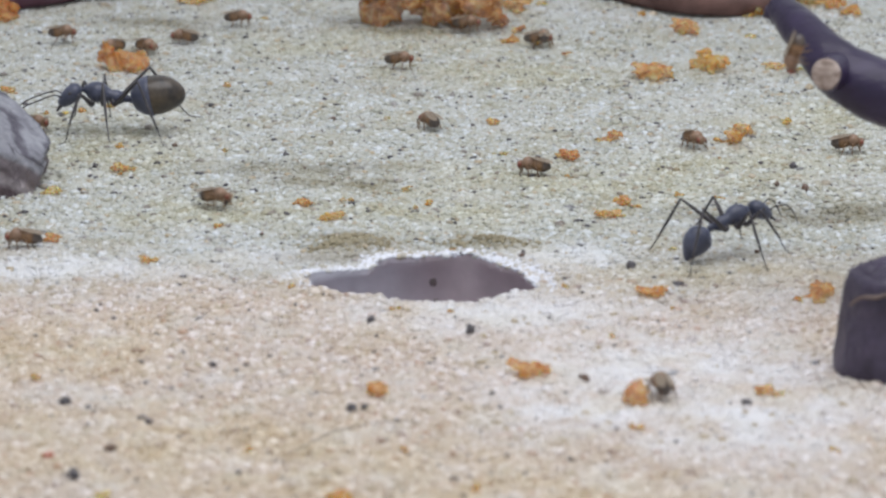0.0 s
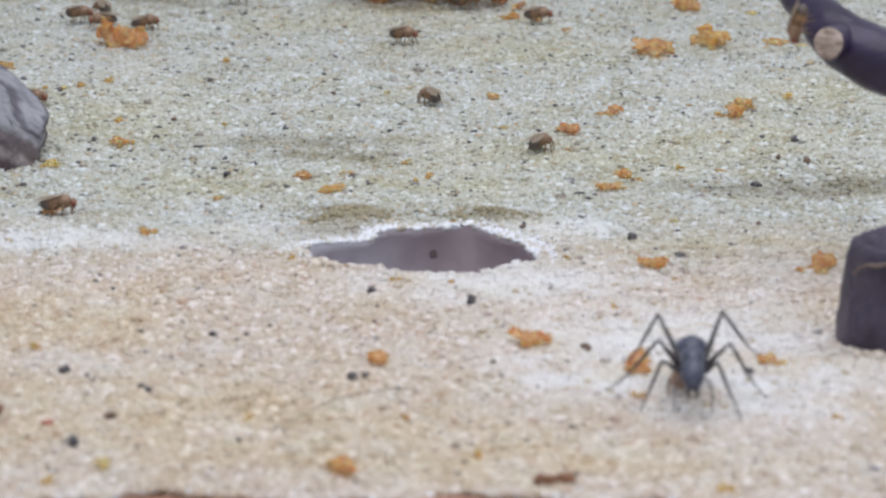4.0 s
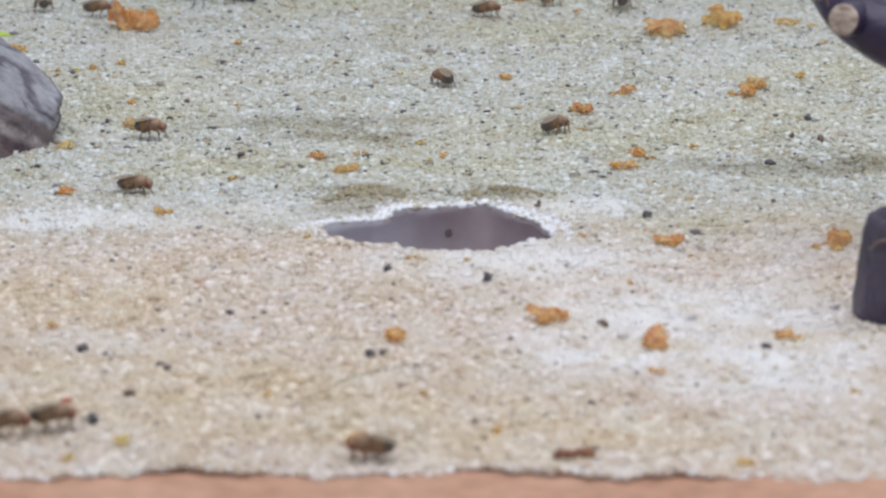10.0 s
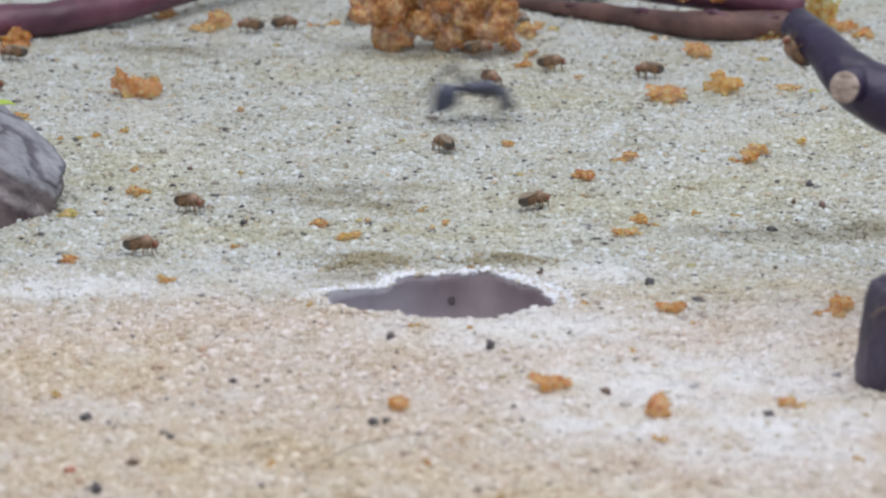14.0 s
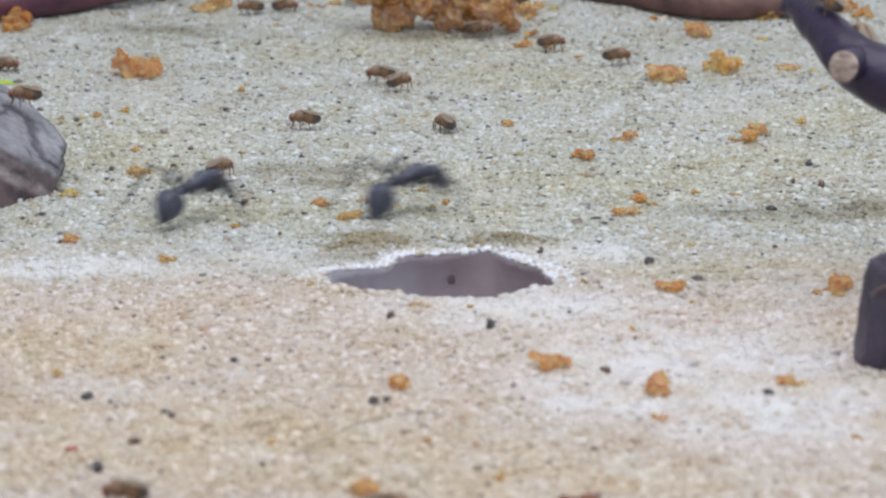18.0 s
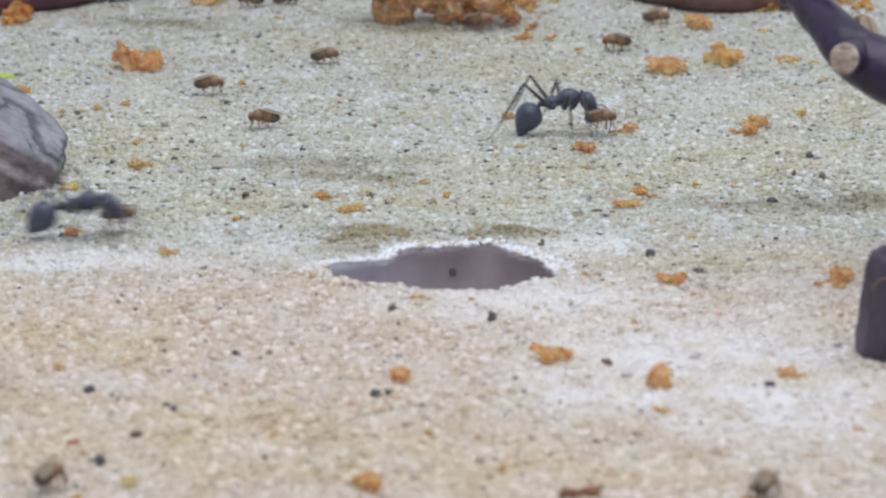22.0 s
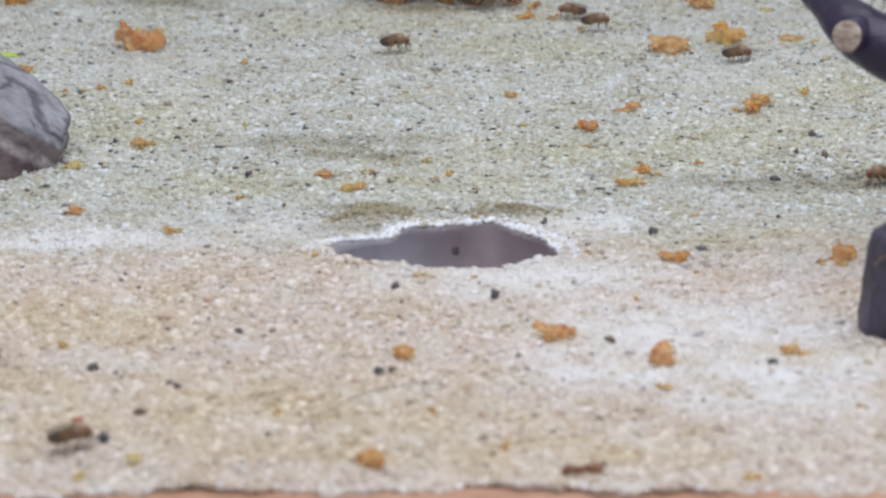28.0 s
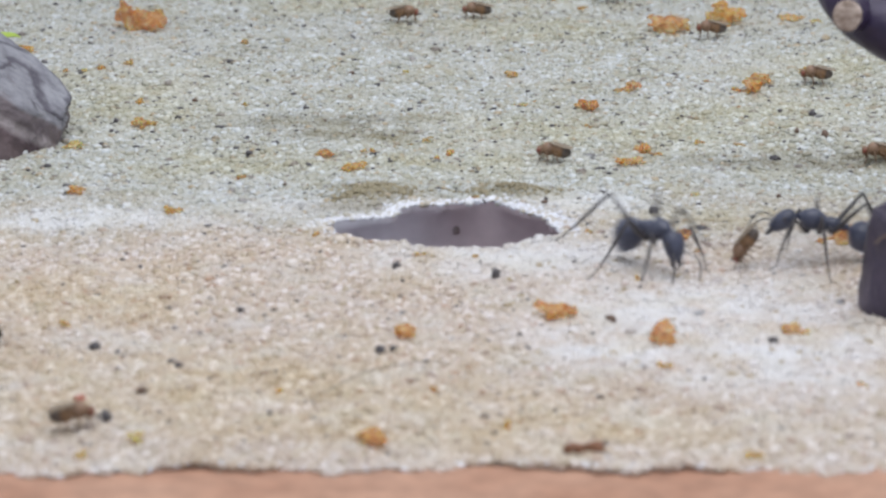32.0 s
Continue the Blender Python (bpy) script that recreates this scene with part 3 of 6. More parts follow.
def build_twigs():
    # cut piece standing at the right
    rows = [(38.6, -25.2, -0.6, 4.9), (38.6, -25.2, 1.5, 4.8), (38.75, -25.1, 4.0, 4.6), (38.9, -25.0, 7.0, 4.35), (39.0, -25.0, 8.3, 4.1), (39.0, -25.0, 9.0, 3.5), (38.9, -25.0, 9.15, 2.6), (38.9, -25.0, 9.2, 0.6)]
    bm = tube([r[:3] for r in rows], [r[3] for r in rows], 40)
    bmesh.ops.subdivide_edges(bm, edges=bm.edges[:], cuts=1, use_grid_fill=True)
    for v in bm.verts:
        a = math.atan2(v.co.y + 0.025, v.co.x - 0.0387)
        k = 0.35 * noise.noise(Vector((math.cos(a) * 2.2, math.sin(a) * 2.2, v.co.z * 90))) + 0.14 * noise.noise(v.co * 900)
        if v.co.z > 0.0085:
            v.co.z += 0.35 * MM * noise.noise(v.co * 500)
        v.co.x += math.cos(a) * k * MM
        v.co.y += math.sin(a) * k * MM
    stump = thing("wood_stump", bm, BARK_DRY, "short dark purple-brown bark stub standing upright in the sand", "wood")
    stump.matrix_world = pose(0, -1.9 * MM, 0)
    crack, rad = smooth_path([(34.6, -27.7, 6.4, 0.10), (35.4, -28.5, 7.3, 0.16), (36.6, -29.1, 7.5, 0.2), (38.0, -29.35, 8.0, 0.12)], 4)
    part("bark_scar", tube(crack, rad, 6), SCAR, stump, "worn tan scar line in the bark")

    # overhanging twig with a sawn side stub
    rows = [(31.5, 4.4, 24.55, 1.45), (32.1, 3.2, 24.1, 1.62), (33.5, 0.0, 23.0, 1.85), (35.2, -3.2, 21.4, 2.2), (37.6, -5.3, 19.9, 2.75), (40.0, -6.5, 19.0, 2.95),
            (44, -8.0, 18.4, 2.75), (50, -10, 17.2, 2.7), (60, -13, 12.5, 2.8), (74, -17, 2.4, 2.9), (79, -18.5, 0.6, 2.6)]
    twig = bark_piece("hanging_twig", rows, BARK, "dark purple-brown smooth twig hanging over the sand", 5, 26)
    pts, radii = smooth_path([(36.6, -4.4, 20.8, 1.7), (35.4, -6.4, 20.95, 1.6), (34.75, -7.8, 21.05, 1.5), (34.55, -8.15, 21.1, 1.42)], 4)
    part("side_stub", tube(pts, radii, 22), BARK, twig)
    d = (Vector((34.4, -8.5, 21.13)) - Vector((34.75, -7.8, 21.05))).normalized()
    face, fr = [], []
    for s, r in ((0.0, 1.40), (0.10, 1.36), (0.16, 1.1), (0.19, 0.5), (0.2, 0.05)):
        face.append(tuple(Vector((34.52, -8.2, 21.1)) + d * s))
        fr.append(r)
    part("cut_face", tube(face, fr, 22), WOOD, twig, "pale tan sawn end")
    # solid dark lump added in place of the shade inside the broken end
    part("hollow_end", ball(31.15, 3.9, 24.15, 0.95, 0.9, 1.05, None, 0.5, 4, 3), BARK_DRY, twig, "dark lump standing in for the shaded hollow end")
    part("broken_tip", tube([(31.3, 3.6, 24.75), (30.7, 4.0, 24.6), (30.25, 4.3, 24.3)], [0.42, 0.34, 0.06], 7, None, 0.5), WOOD, twig, "pale splinter on the broken end")
    for x, y, z in ((36.2, -6.05, 19.3), (37.5, -7.3, 19.0), (39.4, -8.7, 20.1)):
        part("bark_spot", ball(x, y, z, 0.16, 0.14, 0.10, level=1), WOOD, twig)

    bark_piece("red_twig", [(-75, 118.3, 2.2, 2.4), (-62, 122.3, 2.3, 2.3), (-52, 126.4, 2.2, 2.2), (-44, 131.6, 2.6, 2.1), (-36, 139, 3.4, 2.0), (-26, 152, 4.6, 1.9), (-12, 166, 6, 1.8)],
               BARK_RED, "glossy dark red-brown twig lying on the sand", 9, 22)
    brown = bark_piece("brown_twig", [(2, 149, 1.0, 0.9), (12, 143, 1.0, 1.0), (22, 134.3, 1.2, 1.25), (29, 127.2, 1.5, 1.6), (36, 123.6, 1.8, 1.85), (42, 123.2, 1.9, 1.8), (44.2, 123.4, 1.9, 1.1)],
               BARK_BROWN, "dull brown twig lying behind the food", 13, 22)
    for x, y, z, r in ((17, 138.2, 1.7, 0.7), (26, 129.6, 2.4, 0.9), (34, 123.8, 3.1, 1.0), (40.5, 122.4, 3.0, 0.8)):
        part("bark_flake", ball(x, y, z, r * 1.9, r * 0.7, r * 0.6, None, 0.9, x, 2, -0.5), BARK_RED, brown, "reddish raised bark flake")
    bark_piece("dark_twig", [(-6, 158, 2.6, 2.3), (6, 154, 2.7, 2.4), (17, 150, 2.6, 2.2), (21, 148.6, 2.5, 2.0)], BARK_RED, "short dark red twig on the sand", 17, 20)
    bark_piece("purple_twig", [(22, 140.5, 4.4, 1.5), (29, 133.5, 4.3, 1.7), (36, 128.4, 4.5, 1.9), (41, 126.0, 4.4, 1.95), (44, 125.2, 4.0, 1.8), (45.2, 125.0, 3.8, 1.1)],
               BARK_RED, "glossy purple-red twig lying across the brown twig", 23, 22)


def crumb_mesh(name, seed, lumps, mat, tall=0.55, voxel=0.028):
    """A loose cluster of angular clear chips stuck together, about 1 mm wide."""
    rng = random.Random(seed)
    bm = bmesh.new()
    chips = [(0.0, 0.0, 0.10, 0.15)]
    tries = 0
    while len(chips) < lumps + 1 and tries < 4000:
        tries += 1
        x, y, z, r = rng.choice(chips)
        r2 = rng.uniform(0.05, 0.15) * (1.35 if lumps < 8 else 1.0)
        a, up = rng.uniform(0, 6.3), rng.uniform(-0.7, 0.9)
        d = (r + r2) * rng.uniform(0.70, 0.95)
        nx, ny, nz = x + d * math.cos(a), y + d * math.sin(a) * 0.7, z + d * up * 0.8
        if abs(nx) < 0.50 and abs(ny) < 0.36 and r2 * 0.4 < nz < tall and all(math.dist((nx, ny, nz), c[:3]) > 0.62 * (r2 + c[3]) for c in chips):
            chips.append((nx, ny, nz, r2))
    for i, (x, y, z, r) in enumerate(chips):
        ball(x, y, z, r * rng.uniform(0.9, 1.5), r * rng.uniform(0.8, 1.3), r * rng.uniform(0.7, 1.2), bm, 1.2, seed * 7 + i, 2, rng.uniform(0, 3))
    me = fuse(name, bm, mat, voxel)
    for v in me.vertices:
        c = v.co * 1000
        v.co += v.normal * MM * 0.03 * noise.noise(c * 9.0 + Vector((seed, 0, 0)))
    return me


CRUMBS_BACK_LEFT = [
    (-36.1, 90.3, 4.31),
    (-38.5, 67.1, 1.38),
    (-35.7, 69.3, 1.13),
    (-32.7, 49.7, 1.19),
    (-31.7, 41.4, 2.45),
    (-38, 31.9, 1.82),
    (-35.7, 14, 1.94),
    (-25.8, 5.4, 1.46),
    (-20.5, 18.9, 1.42),
    (-12.3, 26.6, 1.67),
    (-9.2, 20.7, 2.19),
    (-8.1, 28.7, 1.12),
    (-2.4, 34, 1.14),
    (-0.2, 28.6, 1.23),
    (-1.5, 25, 0.89),
    (-4.4, 33.2, 0.79),
    (2, 10.3, 0.79),
    (1.1, 13.5, 0.8),
    (-47.8, 76.8, 1.67),
    (-40.6, 66.3, 0.87),
    (-12.4, -2.4, 0.97),
    (-42.3, 65.9, 0.9),
    (-23.8, 81.1, 1.2),
    (-21.3, 121.4, 1.2),
    (-21.6, 48.4, 0.8),
    (-5, 64.5, 0.7),
]
CRUMBS_BACK_RIGHT = [
    (24.7, 87.6, 4.73),
    (32.1, 91.1, 3.85),
    (40.1, 91.5, 2),
    (42.8, 91.1, 1.46),
    (33.1, 59, 2.69),
    (31.4, 53.3, 2.41),
    (38.4, 62.6, 1.36),
    (27.9, 58.2, 1.1),
    (19, 54.7, 2.05),
    (14, 46.7, 2.12),
    (7.2, 47.9, 1.3),
    (6.5, 63.4, 1.6),
    (19.6, 27.1, 1.9),
    (17.5, 22.7, 2.2),
    (14.2, 39.6, 0.92),
    (24.9, 30.8, 0.9),
    (28.6, 30.4, 1.13),
    (22.8, 11, 0.96),
    (9.2, 106.1, 1.51),
    (12.7, 105.5, 1.1),
    (20, -5.1, 1.82),
    (21.5, -8.5, 0.8),
    (15.9, -18.4, 0.87),
    (-3.1, -9.3, 0.9),
    (1.9, -10.5, 0.89),
    (9.1, 49.8, 0.6),
    (30.4, 47.4, 0.8),
    (26.2, 124.4, 1.3),
    (13.9, 128.4, 1.5),
    (50.6, 127.6, 2.6),
]
CRUMBS_FRONT = [
    (8.3, -28.7, 2.52),
    (16.8, -35.4, 2.83),
    (16.3, -42.5, 1.07),
    (-4.1, -35.9, 2.46),
    (-5.9, -61.8, 2.73),
    (28, -34.7, 1.74),
    (-32.2, -31.3, 1.02),
    (-23.8, -60.9, 1.5),
    (-27.5, -63.5, 1.4),
    (34.7, -5.7, 3.34),
    (12.5, -2, 0.82),
    (-13.7, -47.8, 0.9),
    (-1.6, -48.9, 0.8),
    (3.9, -58, 1),
    (21.3, -64.6, 1),
    (31.4, -47.8, 0.95),
]
CRUMBS_FAR = [
    (-53.4, 119.4, 4.28),
    (-30.2, 132.4, 4.09),
    (-36.9, 139.4, 2.23),
    (9.3, 107.7, 1.38),
    (12.9, 107.1, 1.24),
    (10.8, 125, 3.59),
    (30.3, 112.4, 3.63),
    (40.2, 121.6, 2.43),
    (52.9, 124.2, 2.89),
    (39, 111.2, 1.67),
    (15.7, 101.4, 1.36),
    (-14.5, 131.9, 1.6),
    (-17.1, 132.4, 1.31),
]
PEBBLES_FRONT = [
    (-5, -12.7, 0.98),
    (3.6, -16.7, 1.17),
    (-29, -37.1, 1),
    (-21.9, -42.5, 0.71),
    (-24.3, -49, 0.96),
    (-26.4, -55.3, 1.19),
    (-5.9, -39.1, 0.9),
    (-4.9, -38.9, 0.67),
    (12.9, -30.5, 0.93),
    (25.7, -37, 0.82),
    (8.6, 7.8, 0.68),
    (-17.9, -26.5, 0.61),
    (-23.9, -26.2, 0.47),
    (15, -42.9, 0.4),
    (5.3, -34.2, 0.46),
    (4.3, -44.3, 0.4),
    (-6.9, -45, 0.4),
    (-18.3, -34.8, 0.37),
    (-26.5, -39.5, 0.41),
    (15.9, -21.3, 0.43),
    (-11.8, -8.2, 0.5),
    (-4.4, -18.1, 0.44),
    (11.3, -50.7, 0.39),
    (-14.1, -54.4, 0.47),
]
PEBBLES_BACK = [
    (-24.5, 70.1, 0.88),
    (-26.7, 62.9, 0.93),
    (-10.8, 64.1, 0.74),
    (8.3, 54.6, 0.72),
    (37.2, 41.3, 1.28),
    (34.7, 32.9, 0.85),
    (-34.7, 42.4, 0.88),
    (-20.1, 27.5, 1.01),
    (18.7, 5.2, 1.25),
    (30.7, 9.7, 0.64),
    (37.3, 30.8, 1.25),
    (-15.3, 48.6, 0.77),
    (20.6, 64.5, 0.74),
    (11.7, 66.3, 0.62),
    (4.4, 60.9, 0.61),
    (13.3, 60.1, 0.61),
    (-16, 15.5, 0.54),
    (8.7, 8.7, 0.69),
    (11.9, 9.9, 0.53),
    (34.1, 43.8, 0.7),
    (26.7, 54.8, 0.54),
    (-19.9, 61.7, 0.61),
    (-27.1, 50.9, 0.66),
    (-13.1, 42.9, 0.52),
]
STILL_FLIES = [
    (4.3, 112.3, 0),
    (-11.8, 133.9, 80),
    (-5.2, 144.9, 20),
]


def build_crumbs():
    orange = [crumb_mesh("crumb", 20 + i, 24, CRUMB, 0.5) for i in range(9)]
    small = [crumb_mesh("crumb", 40 + i, 6, CRUMB, 0.5) for i in range(6)]
    yellow = [crumb_mesh("crumb", 60 + i, 6, CRUMB_YELLOW, 0.5) for i in range(5)]
    flakes = [crumb_mesh("crumb", 70 + i, 30, CRUMB_YELLOW, 0.75) for i in range(2)]
    rng = random.Random(8)
    for rows, where in ((CRUMBS_BACK_LEFT, "behind the hole"), (CRUMBS_BACK_RIGHT, "behind the hole"), (CRUMBS_FRONT, "before the hole"), (CRUMBS_FAR, "by the twigs")):
        for x, y, s in rows:
            pale = (s < 2.2 and rng.random() < 0.3) or 3.8 < s < 3.9
            me = rng.choice(flakes if pale and s > 3 else yellow if pale else small if s < 1.5 else orange)
            ob = tagged(new("food_crumb", me), ("small yellow" if pale else "orange translucent") + " food crumb on the sand " + where, "crumb", "food crumbs")
            ob.matrix_world = pose(x * MM, y * MM, (float(relief(np.float64(x), np.float64(y))) - 0.05 * s) * MM, 0, 0, rng.uniform(0, 360))
            k = 1.3 if s > 3.7 else 1.22 if s > 2.4 else 1.42
            ob.scale = (s * k, s * k, s * (0.8 if s > 4.5 else 1.3 if s > 3.7 else rng.uniform(0.85, 1.15)))


def build_food_mass():
    for i, (x, y, z, s) in enumerate(((25.5, 132.3, 4.0, 3.4), (30.0, 128.3, 4.2, 4.2), (34.5, 125.9, 4.3, 3.0), (8.5, 116.0, 0.0, 3.6), (10.5, 113.2, 0.0, 2.2))):
        ob = tagged(new("food_crumb", crumb_mesh("crumb", 90 + i, 12, FOOD)), "brown-orange food crumb " + ("resting on the brown twig" if z else "beside the large food lump"), "crumb", "food crumbs")
        ob.matrix_world = pose(x * MM, y * MM, z * MM, 0, 0, 70 * i)
        ob.scale = (s, s, s)
    rng = random.Random(31)
    mass = empty("food_mass", "large porous orange-brown food lump standing on the sand", "food")
    mass.matrix_world = pose(-1.6 * MM, 116.6 * MM, 0)
    for name, x0, x1, base, count in (("left_lobe", -9.4, -6.2, 4.4, 34), ("front_foot", -6.6, -2.6, 0.2, 60), ("main_lobe", -2.9, 5.0, 0.6, 95), ("right_lobe", 4.4, 9.6, 2.0, 50)):
        bm = bmesh.new()
        for i in range(count):
            x = rng.uniform(x0, x1)
            z = rng.uniform(base, 10.5 - 0.04 * x * x)
            if name == "main_lobe" and x < -0.4 and z < 3.6:
                continue
            y = rng.uniform(-3.0, 3.2) * (1 - 0.3 * z / 10)
            r = rng.uniform(0.55, 1.45)
            ball(x, y, max(z, r * 0.5), r * rng.uniform(0.8, 1.4), r, r * rng.uniform(0.8, 1.5), bm, 0.7, i, 2, rng.uniform(0, 3))
        me = fuse(name, bm, FOOD, 0.26)
        for v in me.vertices:
            c = v.co * 1000
            v.co += v.normal * MM * (0.22 * noise.noise(c * 0.8) + 0.06 * noise.noise(c * 2.4))
        new(name, me).parent = mass
    bm = bmesh.new()
    for i in range(60):
        a, d = rng.uniform(0, 6.3), rng.uniform(0.0, 0.46)
        size = rng.uniform(0.05, 0.10)
        tilt = pose(math.cos(a) * d, math.sin(a) * d * 0.8, rng.uniform(0.05, 0.85) * (1 - d), rng.uniform(-30, 30), rng.uniform(-30, 30), rng.uniform(0, 90))
        made = bmesh.ops.create_cube(bm, size=1.0)
        for v in made["verts"]:
            v.co = (tilt @ Vector((v.co.x * size, v.co.y * size, v.co.z * size * 2.2 + 0.05))) * MM
    ball(0, 0, 0.2, 0.34, 0.28, 0.3, bm, 0.5, 3, 2)
    base = bm
    bm = bmesh.new()
    for i in range(34):
        a, d = rng.uniform(0, 6.3), rng.uniform(0.0, 0.44)
        size = rng.uniform(0.055, 0.11)
        tilt = pose(math.cos(a) * d, math.sin(a) * d * 0.8, rng.uniform(0.45, 0.95) * (1 - 0.5 * d), rng.uniform(-30, 30), rng.uniform(-30, 30), rng.uniform(0, 90))
        made = bmesh.ops.create_cube(bm, size=1.0)
        for v in made["verts"]:
            v.co = (tilt @ Vector((v.co.x * size, v.co.y * size, v.co.z * size * 1.6 + 0.05))) * MM
    crystals, bm = bm, base
    heap = thing("crystal_heap", bm, CRUMB_YELLOW, "heap of pale yellow sugar crystals on the brown twig", "crumb", "food crumbs", smooth=False)
    heap.matrix_world = pose(48.0 * MM, 131.8 * MM, 0.2 * MM)
    part("crystals", crystals, SUGAR, heap, "pale whitish sugar crystals", smooth=False)
    heap.scale = (6.0, 5.0, 7.0)


def build_pebbles():
    shapes = []
    for i in range(6):
        shapes.append((ball(0, 0, 0.2, 0.5, 0.42, 0.36, None, 0.9, 50 + i, 2)))
    meshes = [mesh_of("pebble", b, DARK_STONE if i < 4 else BROWN_STONE) for i, b in enumerate(shapes)]
    rng = random.Random(12)
    for rows in (PEBBLES_FRONT, PEBBLES_BACK):
        for x, y, s in rows:
            s = s * (0.82 if y > 5 else 0.95)
            me = meshes[rng.randrange(6)]
            dark = me.materials[0] == DARK_STONE
            ob = tagged(new("pebble", me), ("black" if dark else "brown") + " rounded sand pebble lying on pale sand", "pebble", "dark pebbles")
            ob.matrix_world = pose(x * MM, y * MM, (float(relief(np.float64(x), np.float64(y))) + 0.06) * MM, 0, 0, rng.uniform(0, 360))
            ob.scale = (s, s * rng.uniform(0.7, 1), s)
    red = thing("pebble", ball(0, 0, 0.1, 0.4, 0.35, 0.3, None, 0.6, 3), PINK_STONE, "small pink-red pebble on the sand", "pebble", "dark pebbles")
    red.matrix_world = pose(-28.8 * MM, -51 * MM, float(relief(np.float64(-28.8), np.float64(-51.0))) * MM)


def build_scraps():
    bm = ball(-0.7, 0, 0.42, 0.9, 0.55, 0.5, None, 0.7, 5)
    ball(0.75, 0.1, 0.4, 0.8, 0.5, 0.42, bm, 0.8, 6)
    ob = thing("insect_husk", bm, HUSK, "crumpled dark brown insect husk on the sand", "husk")
    ob.matrix_world = pose(9.3 * MM, -63.9 * MM, 0.1 * MM, 0, 0, 8)
    pts, radii = smooth_path([(-11.5, -52, 0.32, 0.03), (-10.0, -49.9, 0.5, 0.045), (-6.7, -45.4, 0.75, 0.055), (-2.5, -42.8, 0.6, 0.045), (-0.6, -42.4, 0.4, 0.03)], 8)
    thing("fibre", tube(pts, radii, 5), HAIR, "thin curved grey hair lying on the sand", "hair")
    pts, radii = smooth_path([(-53.5, 50.5, 0.3, 0.4), (-51.5, 51, 4.0, 1.2), (-49.0, 51.5, 6.8, 1.5), (-46.6, 52, 7.3, 1.0), (-45.4, 52, 7.0, 0.15)], 5)
    thing("leaf", tube(pts, radii, 10, None, 0.16), LEAF, "bright yellow-green leaf blade behind the stone", "leaf")
    rng = random.Random(5)
    # two clusters of darker olive-brown grains on the low mounds
    for name, cx, cy in (("damp_sand", -7.7, 12.5), ("damp_sand", 5.6, 13.4)):
        bm = bmesh.new()
        for i in range(46):
            x, y = cx + rng.gauss(0, 1.9), cy + rng.gauss(0, 0.75)
            ball(x, y, float(relief(np.float64(x), np.float64(y))) + 0.1, rng.uniform(0.15, 0.36), rng.uniform(0.15, 0.3), rng.uniform(0.12, 0.26), bm, 0.6, i, 1)
        thing(name, bm, OLIVE, "patch of olive-brown grains behind the hole", "sand", kind="stuff", smooth=False)


build_stone()
build_twigs()
build_crumbs()
build_food_mass()
build_pebbles()
build_scraps()


# ---- animals ----
def lathe(profile, sides=18, bm=None, squash=1.0):
    """A body turned about a line: (x, z of the middle, radius), in mm."""
    return tube([(x, 0, z) for x, z, r in profile], [r for x, z, r in profile], sides, bm, squash)


def rounded(x0, x1, z0, z1, r, bulge=0.5, n=13, lean=1.0):
    """Profile of an egg from x0 to x1 with its widest place at the share bulge."""
    rows = []
    for i in range(n):
        t = 0.5 - 0.5 * math.cos(math.pi * i / (n - 1))
        u = t ** (math.log(0.5) / math.log(bulge))
        rr = r * math.sqrt(max(0.0, 1 - (2 * u - 1) ** 2)) ** lean
        rows.append((x0 + (x1 - x0) * t, z0 + (z1 - z0) * t, max(rr, 0.03)))
    return rows


LEG_PLAN = (("front", 1.25, 0.50, 3.9, 3.9, 2.3, 2.2, 4.4), ("middle", 0.35, 0.55, -0.2, 6.0, 0.3, 2.9, 5.1), ("hind", -0.55, 0.50, -7.2, 5.2, -3.5, 2.7, 5.8))


